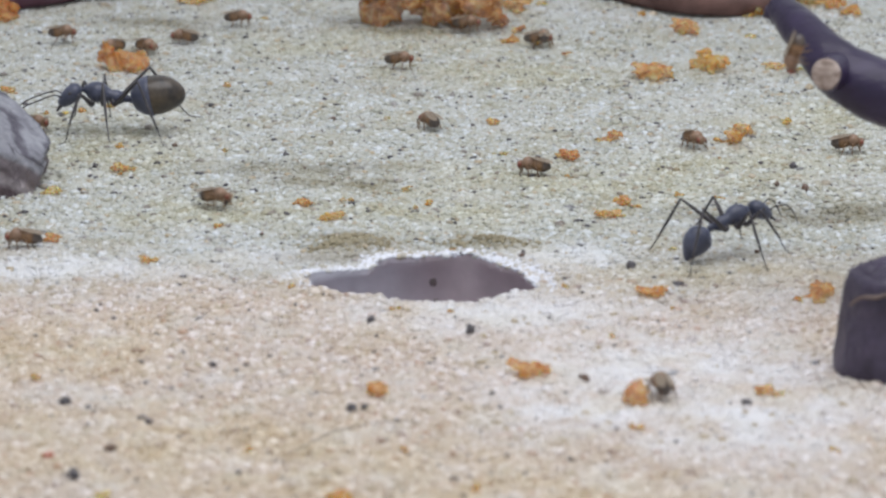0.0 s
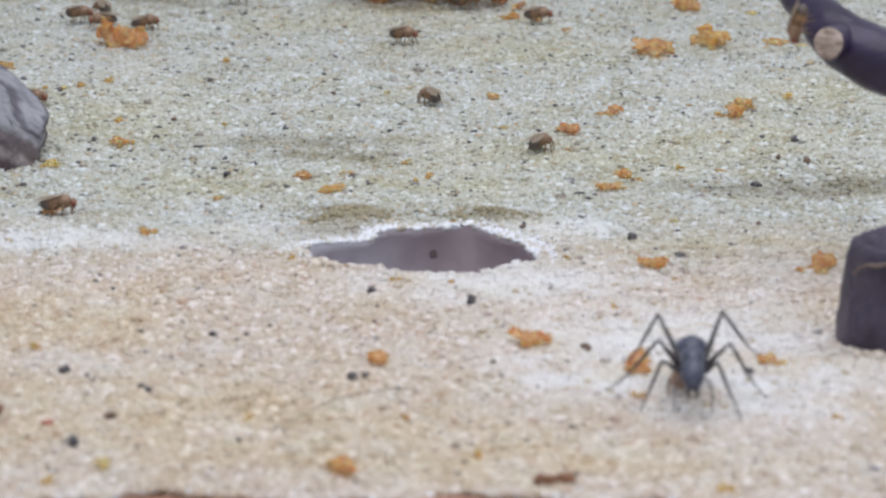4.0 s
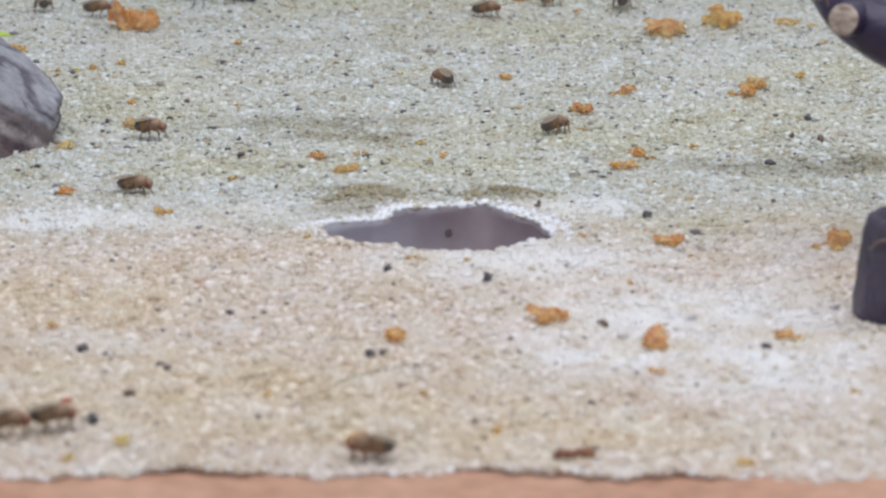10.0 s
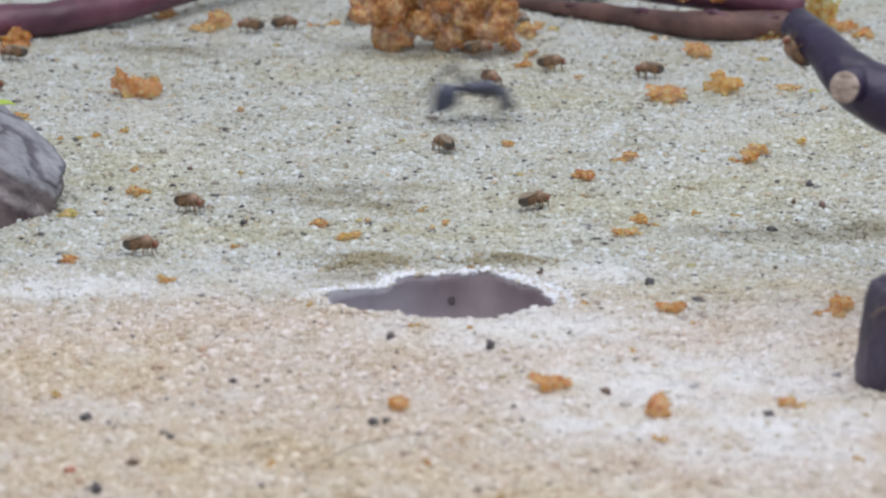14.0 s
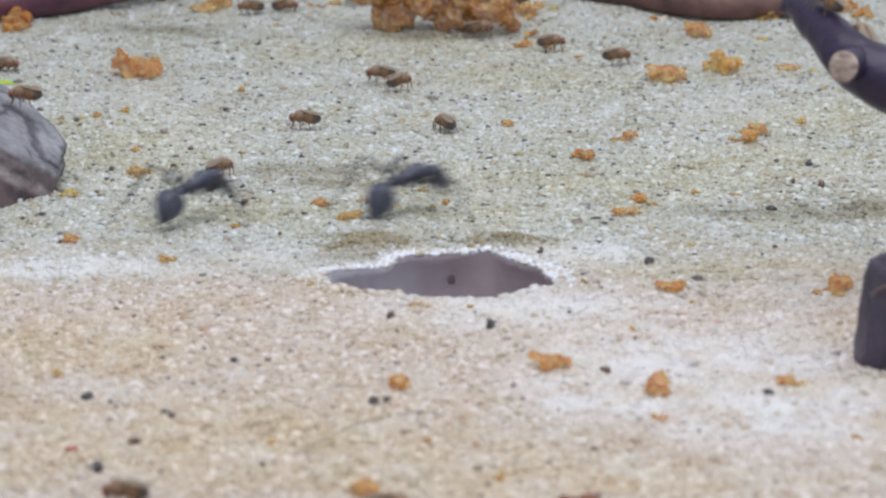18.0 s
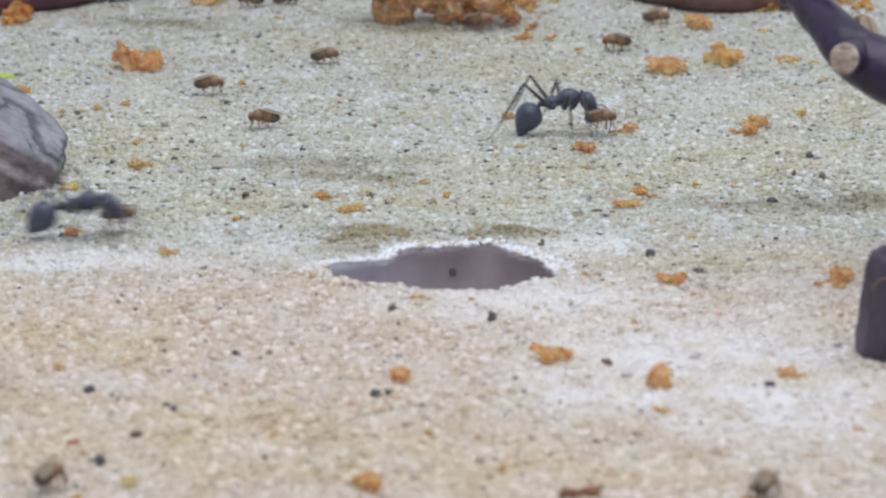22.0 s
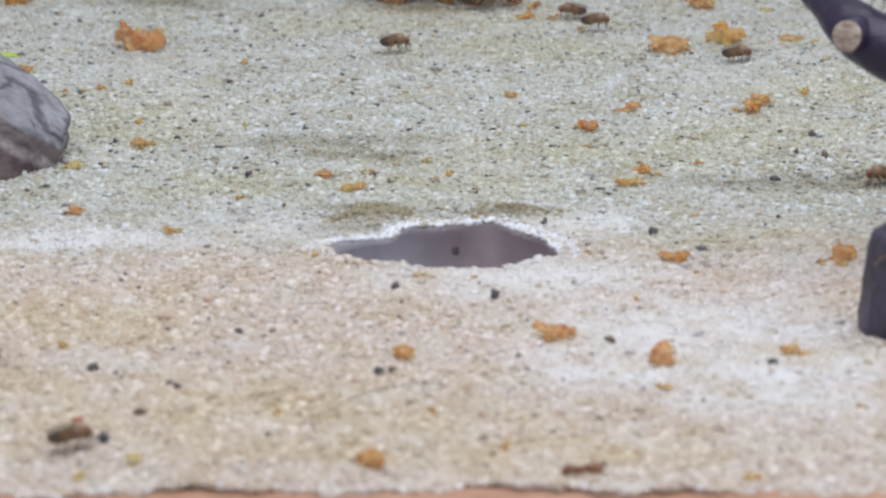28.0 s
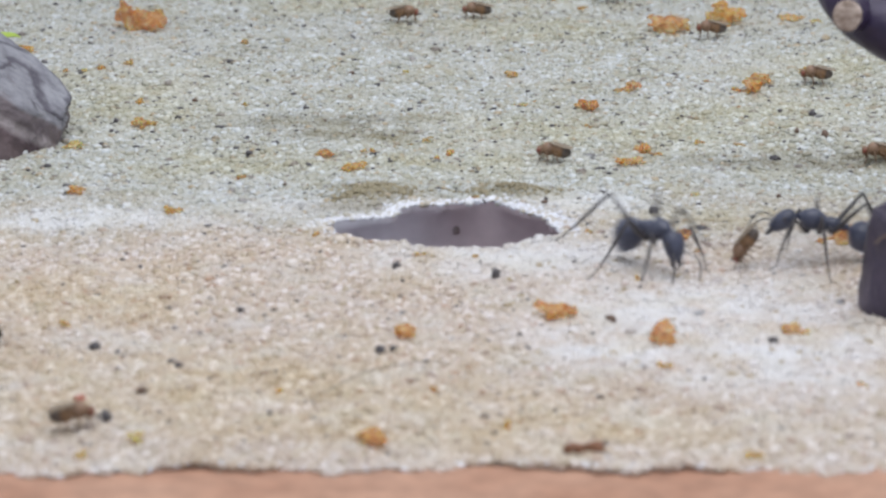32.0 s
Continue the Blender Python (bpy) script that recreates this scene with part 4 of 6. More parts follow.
def make_ant(label, size=1.0, belly=1.0, belly_mat=None, sag=50, nod=32, reach=0.0, blunt=0.78):
    """A long-legged ant facing +x; its legs are kept for the gait."""
    ant = empty("ant", label, "ant", "ants")
    k = size

    def sc(rows):
        return [tuple(v * k for v in r) for r in rows]

    thorax = lathe(sc([(2.15, 4.30, 0.30), (1.95, 4.32, 0.42), (1.6, 4.28, 0.74), (1.1, 4.14, 0.96), (0.6, 4.02, 0.96), (0.15, 3.90, 0.74), (-0.25, 3.76, 0.56), (-0.7, 3.62, 0.72), (-1.15, 3.50, 0.66), (-1.5, 3.36, 0.36), (-1.62, 3.3, 0.2)]), 18)
    part("thorax", thorax, ANT, ant, "black three-lobed thorax")
    part("neck", lathe(sc([(2.6, 4.28, 0.18), (2.1, 4.3, 0.22)]), 10), ANT, ant)
    pivot = Vector((2.35, 0, 4.3)) * k * MM
    lean = Matrix.Translation(pivot) @ pose(0, 0, 0, 0, nod, 0) @ Matrix.Translation(-pivot)

    def nodded(bm):
        bm.transform(lean)
        return bm

    head = part("head", nodded(lathe(sc([(2.35, 4.32, 0.30), (2.5, 4.36, 0.68), (2.8, 4.34, 0.92), (3.3, 4.20, 0.98), (3.9, 3.95, 0.86), (4.4, 3.70, 0.64), (4.65, 3.56, 0.42), (4.72, 3.5, 0.1)]), 18, None, 0.86)), ANT, ant)
    for s in (1, -1):
        part("eye", nodded(ball(3.35 * k, 0.86 * s * k, 4.42 * k, 0.22 * k, 0.12 * k, 0.2 * k)), ANT_LEG, head)
        pts, radii = smooth_path([(4.5 * k, 0.35 * s * k, 3.55 * k, 0.16 * k), (4.95 * k, 0.36 * s * k, 3.3 * k, 0.15 * k), (5.2 * k, 0.1 * s * k, 3.1 * k, 0.05 * k)], 4)
        part("mandible", nodded(tube(pts, radii, 7)), ANT_LEG, head)
        g = reach
        pts, radii = smooth_path(sc([(4.1, 0.42 * s, 4.1, 0.08), (4.8, 1.0 * s, 4.75, 0.07), (5.7 + g, 1.35 * s, 4.75, 0.075), (6.5 + 2 * g, 1.45 * s, 3.9 + g, 0.065), (7.0 + 3 * g, 1.4 * s, 3.0 + 1.6 * g, 0.04)]), 4)
        part("antenna", nodded(tube(pts, radii, 7)), ANT_LEG, head)
    part("petiole", lathe(sc([(-1.45, 3.3, 0.16), (-1.7, 3.32, 0.24), (-1.9, 3.5, 0.36), (-2.05, 3.42, 0.34), (-2.2, 3.2, 0.18), (-2.4, 3.15, 0.14)]), 12), ANT, ant)
    b, rows, down = belly, [], radians(sag)
    for i in range(25):
        t = 0.5 - 0.5 * math.cos(math.pi * i / 24)
        r = 1.46 * b * max(math.sin(math.pi * t ** 0.82), 0.0) ** blunt * (1.0 - (0.03 if i % 6 == 5 else 0.0))
        rows.append((-2.25 - 3.9 * b * t * math.cos(down), 3.3 - 3.9 * b * t * math.sin(down) + 0.35 * math.sin(math.pi * t), max(r, 0.04)))
    part("gaster", lathe(sc(rows), 22), belly_mat or ANT, ant, "rounded banded gaster")
    if belly_mat:
        part("gaster_plate", lathe(sc([(x, z, r * 1.025 + 0.01) for x, z, r in rows[:11]]), 22), ANT, ant, "black front plate of the gaster")
    legs = []
    for name, hx, hy, fx, fy, kx, ky, kz in LEG_PLAN:
        for s in (1, -1):
            hip = Vector((hx, hy * s, 3.55)) * k
            rel = [Vector((x, y * s, z)) * k - hip for x, y, z in
                   ((hx, hy, 3.55), (hx * 0.9 + kx * 0.1, hy + 0.4, 3.15), (kx, ky, kz), (kx * 0.42 + fx * 0.58, ky * 0.42 + fy * 0.58, 1.75), (fx * 0.9, fy * 0.95, 0.35), (fx * 1.06, fy * 1.04, 0.06))]
            pts, radii = smooth_path([(*rel[0], 0.22 * k), (*rel[1], 0.26 * k), (*(rel[1] * 0.5 + rel[2] * 0.5), 0.20 * k), (*rel[2], 0.11 * k)], 4)
            leg = part(name + "_leg", tube(pts, radii, 8), ANT_LEG, ant)
            leg.location = hip * MM
            mid = rel[2] * 0.5 + rel[3] * 0.5
            pts, radii = smooth_path([(*rel[2], 0.11 * k), (*mid, 0.15 * k), (*rel[3], 0.09 * k)], 4)
            part("tibia", tube(pts, radii, 8), ANT_LEG, leg)
            pts, radii = smooth_path([(*rel[3], 0.08 * k), (*rel[4], 0.055 * k), (*rel[5], 0.045 * k)], 4)
            part("tarsus", tube(pts, radii, 6), ANT_LEG, leg)
            legs.append((leg, hip * MM, s))
    return ant, legs, k


def make_fly():
    """A fruit fly about 3 mm long facing +x."""
    fly = empty("fruit_fly", "small amber fruit fly with dark banded belly and folded wings", "fly", "fruit flies")
    part("thorax", lathe(rounded(0.85, -0.40, 1.12, 1.26, 0.60, 0.5, 11), 14), FLY, fly)
    head = part("head", lathe(rounded(1.26, 0.66, 0.98, 1.06, 0.44, 0.5, 9), 14), FLY, fly)
    for s in (1, -1):
        part("eye", ball(1.0, 0.33 * s, 1.06, 0.2, 0.15, 0.25, level=2), FLY_EYE, head, "dark red eye")
    rows = rounded(0.1, -1.75, 1.22, 0.88, 0.60, 0.44, 15)
    abdomen = part("abdomen", lathe(rows, 14), FLY_DARK, fly, "dark banded abdomen")
    part("abdomen_tip", lathe([(rows[8][0], rows[8][1], rows[8][2] * 0.98)] + [(x - 0.02, z, r * 1.03 + 0.01) for x, z, r in rows[9:]], 14), FLY_TIP, abdomen, "near-black abdomen tip")
    for s in (1, -1):
        bm = bmesh.new()
        outline = [(0.15, 0.28), (-0.3, 0.52), (-1.0, 0.66), (-1.7, 0.62), (-2.05, 0.40), (-2.0, 0.16), (-1.5, 0.02), (-0.6, 0.05), (0.05, 0.18)]
        top = [bm.verts.new(Vector((x, y * s, 1.86 - 0.25 * abs(y) + 0.2 * (x + 0.2) - 0.03 * (x + 1) ** 2)) * MM) for x, y in outline]
        low = [bm.verts.new(v.co - Vector((0, 0, 0.012 * MM))) for v in top]
        n = len(top)
        bm.faces.new(top)
        bm.faces.new(list(reversed(low)))
        for i in range(n):
            bm.faces.new((top[i], low[i], low[(i + 1) % n], top[(i + 1) % n]))
        bmesh.ops.recalc_face_normals(bm, faces=bm.faces)
        wing = part("wing", bm, WING, fly, "clear brownish folded wing", smooth=False)
    for x, fx, fy, kx in ((0.45, 0.95, 0.75, 0.75), (0.15, 0.1, 1.05, 0.15), (-0.15, -0.85, 0.95, -0.55)):
        for s in (1, -1):
            pts, radii = smooth_path([(x, 0.25 * s, 0.85, 0.09), (kx, (0.35 + fy * 0.45) * s, 1.0, 0.08), (fx * 0.9, fy * 0.9 * s, 0.35, 0.05), (fx * 1.12, fy * 1.05 * s, 0.0, 0.035)], 3)
            part("leg", tube(pts, radii, 5), FLY_LEG, fly)
    for ob in fly.children:
        ob.location.z = 0.04 * MM
    return fly


black_ant, black_legs, black_size = make_ant("slender black ant with long thin legs", 1.0, 0.93, None, 42, 10)
grey_ant, grey_legs, grey_size = make_ant("slender dark grey-black ant on the sand", 0.98, 1.0, None, 42, 30)
big_ant, big_legs, big_size = make_ant("large dark ant with a swollen brown gaster", 1.16, 1.28, ANT_BELLY, -5, 18, 0.7, 0.46)
other_ant, other_legs, other_size = make_ant("black ant with a glossy rounded gaster", 1.02, 1.0, None, 58, 42)
model_fly = make_fly()
model_fly.scale = (1.16, 1.16, 1.16)


# ---- loose grains ----
def scatter(name, count, area, sizes, mat, label, shape, seed, lift=0.0, keep=None):
    """Many angular grains in one mesh, lying on the bed."""
    rng = np.random.default_rng(seed)
    pos = area(rng, count)
    ok = hole_ratio(pos[:, 0], pos[:, 1]) > 1.0
    ok &= pos[:, 1] > front_edge(pos[:, 0]) - 0.2
    if keep is not None:
        ok &= keep(pos, rng)
    pos = pos[ok]
    n = len(pos)
    base, faces = shape
    nv = len(base)
    size = np.clip(rng.lognormal(math.log(sizes[0]), sizes[1], n), sizes[0] * 0.45, sizes[0] * 2.4)
    v = base[None] * (1 + rng.uniform(-0.28, 0.28, (n, nv, 1)))
    v = v * (rng.uniform(0.72, 1.25, (n, 1, 3)) * size[:, None, None] * 0.55)
    q = rng.normal(size=(n, 4))
    q /= np.linalg.norm(q, axis=1, keepdims=True)
    w, x, y, z = q.T
    rot = np.stack([1 - 2 * (y * y + z * z), 2 * (x * y - z * w), 2 * (x * z + y * w), 2 * (x * y + z * w), 1 - 2 * (x * x + z * z), 2 * (y * z - x * w),
                    2 * (x * z - y * w), 2 * (y * z + x * w), 1 - 2 * (x * x + y * y)], -1).reshape(n, 3, 3)
    v = np.einsum("nij,nvj->nvi", rot, v)
    v[..., 2] *= 0.66
    h = relief(pos[:, 0], pos[:, 1]) + size * rng.uniform(-0.20, 0.04, n) + lift
    v += np.stack([pos[:, 0], pos[:, 1], h], -1)[:, None]
    f = (faces[None] + (np.arange(n) * nv)[:, None, None]).reshape(-1, 3)
    me = bpy.data.meshes.new(name)
    me.vertices.add(n * nv)
    me.vertices.foreach_set("co", (v.reshape(-1) * MM).astype(np.float32))
    me.loops.add(len(f) * 3)
    me.loops.foreach_set("vertex_index", f.reshape(-1).astype(np.int32))
    me.polygons.add(len(f))
    me.polygons.foreach_set("loop_start", np.arange(0, len(f) * 3, 3, dtype=np.int32))
    me.update(calc_edges=True)
    me.materials.append(mat)
    me.shade_smooth()
    tagged(new(name, me), label, "sand", kind="stuff")


def solid(level):
    bm = bmesh.new()
    if level:
        bmesh.ops.create_icosphere(bm, subdivisions=1, radius=1.0)
    else:
        for p in ((1, 0, 0), (-1, 0, 0), (0, 1, 0), (0, -1, 0), (0, 0, 1), (0, 0, -1)):
            bm.verts.new(p)
        bm.verts.ensure_lookup_table()
        for x in (0, 1):
            for y in (2, 3):
                for z in (4, 5):
                    bm.faces.new([bm.verts[i] for i in (x, y, z)])
        bmesh.ops.recalc_face_normals(bm, faces=bm.faces)
    bm.verts.index_update()
    out = np.array([v.co[:] for v in bm.verts]), np.array([[v.index for v in f.verts] for f in bm.faces])
    bm.free()
    return out


def wedge(y0, y1):
    """Places in the widening strip of the bed between two depths."""
    def area(rng, n):
        y = y0 + (y1 - y0) * rng.random(n)
        half = (y + 300) * 0.142 + 3
        return np.stack([rng.uniform(-1, 1, n) * half, y], -1)
    return area


def rim_ring(spread):
    def area(rng, n):
        a = rng.uniform(-math.pi, math.pi, n)
        r = rim(a) + np.abs(rng.normal(0, spread, n))
        return np.stack([HX + r * np.cos(a), HY + r * np.sin(a)], -1)
    return area


def edge_strip(rng, n):
    x = rng.uniform(-44, 44, n)
    return np.stack([x, front_edge(x) + np.abs(rng.normal(0, 0.5, n))], -1)


FULL, LEAN = solid(True), solid(False)
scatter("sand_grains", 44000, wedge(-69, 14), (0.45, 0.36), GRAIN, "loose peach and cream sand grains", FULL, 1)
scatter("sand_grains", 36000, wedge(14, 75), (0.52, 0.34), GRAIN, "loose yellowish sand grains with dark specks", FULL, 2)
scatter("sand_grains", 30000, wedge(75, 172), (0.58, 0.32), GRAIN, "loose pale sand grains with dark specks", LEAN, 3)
scatter("rim_grains", 3800, rim_ring(1.0), (0.34, 0.3), CRUST, "white crusted grains along the rim of the hole", FULL, 4, 0.0,
        lambda p, rng: np.sin(np.arctan2(p[:, 1] - HY, p[:, 0] - HX)) > -0.12 + rng.normal(0, 0.15, len(p)))
scatter("rim_grains", 520, rim_ring(0.45), (0.50, 0.3), GRAIN, "peach grains along the near rim of the hole", FULL, 6, 0.05,
        lambda p, rng: p[:, 1] < HY + 0.5)
scatter("dark_grains", 3400, wedge(-66, 165), (0.35, 0.27), DARK_STONE, "scattered black mineral grains", FULL, 7, 0.05,
        lambda p, rng: rng.random(len(p)) < 0.20 + 0.80 * (p[:, 1] > 12))
scatter("quartz_grains", 1700, wedge(-67, 140), (0.58, 0.28), QUARTZ, "larger honey-tan translucent quartz grains", FULL, 9)
def mounds(rng, n):
    left = rng.random(n) < 0.55
    return np.stack([np.where(left, -7.8, 5.6) + rng.normal(0, 2.2, n), np.where(left, 11.8, 12.9) + rng.normal(0, 1.1, n)], -1)


scatter("damp_grains", 420, mounds, (0.42, 0.3), OLIVE, "dark olive grains heaped behind the hole", FULL, 10, 0.05)
def stump_foot(rng, n):
    a = rng.uniform(0, 2 * math.pi, n)
    r = 5.0 + np.abs(rng.normal(0, 0.5, n)) - 0.2
    return np.stack([38.6 + r * np.cos(a), -27.1 + r * np.sin(a)], -1)


scatter("foot_grains", 520, stump_foot, (0.62, 0.3), GRAIN, "peach grains banked against the bark stub", FULL, 12, 0.15)
scatter("edge_grains", 1500, edge_strip, (0.46, 0.3), GRAIN, "cream grains along the front edge of the sand", FULL, 5, -0.15)
scatter("edge_grains", 650, edge_strip, (0.36, 0.3), CRUST, "white dusty grains along the front edge of the sand", FULL, 15, -0.1)


# ---- what moves ----
def rows_of(plan):
    """Rows of walk() from (seconds, x, y, z in mm, heading, nose-up angle)."""
    return [(t, pose(x * MM, y * MM, z * MM, 0, -up, turn)) for t, x, y, z, turn, up in plan]


def gait(legs, plan, size):
    """Swing the legs of an ant in two tripods, in step with the way it goes and turns."""
    times = [r[0] for r in plan]
    at = np.array([r[1:3] for r in plan])
    turn = np.array([r[4] for r in plan], float)
    steps = np.arange(0.0, 32.001, 0.1)
    xs, ys, hs = (np.interp(steps, times, v) for v in (at[:, 0], at[:, 1], turn))
    gone = np.concatenate([[0.0], np.cumsum(np.hypot(np.diff(xs), np.diff(ys)) + np.abs(np.diff(hs)) * 0.05)])
    for i, (leg, hip, side) in enumerate(legs):
        shift = math.pi * ((i // 2 + (side > 0)) % 2) + 0.3 * (i // 2)
        rows, last = [], None
        for t, g in zip(steps, gone):
            phase = 2 * math.pi * (g / (9.0 * size)) + shift
            if last is not None and abs(g - last) < 0.05 and 0.05 < t < 31.95:
                continue
            last = g
            rows.append((float(t), pose(hip.x, hip.y, hip.z, side * 9 * max(0.0, math.cos(phase)), 0, side * 17 * math.sin(phase))))
        walk(leg, rows)


def motions():
    ant_a = [
        (0, 28.1, 8.1, 0, 28, 6), (0.5, 27.9, 8.2, 0, 25, 6), (1, 27.7, 7.2, 0, 20, 5), (1.4, 27.6, 6.9, 0, 28, 5),
        (1.7, 27.7, 7, 0, 28, 4), (1.85, 33.8, 1.4, 0, -5, 0), (2, 36.5, -0.9, 0, -12, 0), (2.2, 35.7, -4.6, 0, -20, 0),
        (2.3, 30.9, -11.7, 0, -67, 0), (2.4, 26.1, -18.8, 0, -113, 0), (2.5, 21.4, -25.9, 0, -160, 0),
        (2.7, 20.2, -48, 0, -100, -5), (3, 20.5, -46.1, 0, -90, -10), (3.5, 20.6, -44.6, 0, -90, -10),
        (4.5, 20.6, -40.7, 0, -110, -5), (5, 20.2, -36.5, 0, -145, -2), (5.5, 19.8, -32.4, 0, -180, 0),
        (5.7, 22.1, -26.7, 0, -210, 0), (5.85, 22.4, -21, 0, -250, 0), (6, 22.7, -15.4, 0, -290, 0),
        (6.2, 33.9, -4.9, 0, -320, 0), (6.5, 34.2, 2.9, 0, -275, 0), (6.6, 31.8, 5.5, 0, -235, 0),
        (6.7, 29.4, 8.2, 0, -195, 0), (7, 16.7, 1.4, 0, -175, 0), (7.2, 10.3, -3.5, 0, -165, -5),
        (7.4, 7.5, 1, -3, -170, -40), (7.6, 5, 4, -12, -210, -60), (8, 2, 4, -17, -270, 0), (28.4, 2, 4, -17, -270, 0),
        (28.7, 5, 3, -6, -315, 60), (28.8, 8, 0.7, -2, -320, 60), (28.9, 9.6, 2.4, -1, -318, 45),
        (29, 13.7, 3.9, 0, -320, 34), (29.1, 14.2, 8.1, 0, -322, 10), (29.2, 15.2, 8.7, 0, -335, 5),
        (29.3, 17.7, 8.6, 0, -355, 0), (29.4, 20.8, 3.6, 0, -370, 0), (29.5, 24.1, -6.6, 0, -375, 0),
        (29.6, 28.9, -11.8, 0, -360, 0), (29.8, 34.7, -6.5, 0, -315, 0), (30, 39.5, -2.7, 0, -300, 0),
        (30.3, 40, 1.5, 0, -270, 0), (30.6, 40.1, 2.8, 0, -240, 0), (30.8, 41, 3.2, 0, -200, 0), (31, 41.8, 3.6, 0, -160, 0),
        (31.3, 38.2, -0.3, 0, -165, 0), (31.5, 35, -7.8, 0, -170, 0), (31.7, 30.6, -11.4, 0, -178, 0),
        (31.8, 29.2, -12.7, 0, -180, 0), (31.9, 30.6, -13.4, 0, -180, 0), (32, 32.2, -13.2, 0, -185, 0),
    ]
    ant_b = [
        (0, -53.8, -3, 0, 0, 0), (12, -53.4, -13.2, 0, 0, 0), (15.5, -46.2, 0.3, 0, 0, 0), (15.9, -36.7, 2.3, 0, 15, 0),
        (16.2, -28.5, 14.2, 0, 20, 0), (16.5, -23.1, 17.8, 0, 5, 0), (16.7, -23.1, 18, 0, 5, 0), (17, -23.1, 17.2, 0, 2, 0),
        (17.2, -23.9, 13, 0, -10, 0), (17.35, -24.9, 10.9, 0, 55, 0), (17.5, -26, 8.9, 0, 120, 0),
        (17.7, -30.2, 11.6, 0, 160, 0), (17.77, -29.1, 12.8, 0, 125, 0), (17.85, -28, 14, 0, 90, 0),
        (18, -24.4, 21, 0, 50, 0), (18.2, -14.1, 35.2, 0, 40, 0), (18.27, -13.8, 39.4, 0, 75, 0),
        (18.35, -13.5, 43.6, 0, 110, 0), (18.5, -19.9, 54.5, 0, 170, 0), (18.7, -33.7, 62.4, 0, 172, 0),
        (19, -42.2, 74.4, 0, 160, 0), (19.2, -45.1, 77.5, 0, 100, 0), (19.5, -47.1, 89.6, 0, 120, 0),
        (20, -47.6, 102.4, 0, 175, 0), (20.3, -46.1, 91.8, 0, 220, 0), (20.7, -39.9, 63.7, 0, 260, 0),
        (21, -33.4, 24.6, 0, 270, 0), (21.1, -35.6, 17.4, 0, 220, 0), (21.2, -37.8, 10.3, 0, 170, 0),
        (21.5, -44.9, 7.6, 0, 180, 0), (21.58, -44.6, 7.2, 0, 233, 0), (21.67, -44.4, 6.7, 0, 287, 0),
        (21.75, -44.2, 6.3, 0, 340, 0), (22, -34.7, 10.8, 0, 355, 0), (22.2, -23.6, -3.3, 0, 345, 0),
        (22.5, -4.6, -20.3, 0, 352, 0), (22.7, 6.6, -31.4, 0, 355, 0), (23, 6.3, -25.9, 0, 382, 0),
        (23.2, 8.3, -22.5, 0, 382, 0), (23.5, 13, -14.8, 0, 400, 0), (23.57, 11.5, -13, 0, 455, 0),
        (23.65, 10.1, -11.2, 0, 510, 0), (23.8, 8, 2, -4, 560, -50), (24, 5, 3, -13, 540, -70),
        (24.2, 3.5, 3.5, -15, 495, -35), (24.4, 2, 4, -17, 450, 0), (32, 2, 4, -17, 450, 0),
    ]
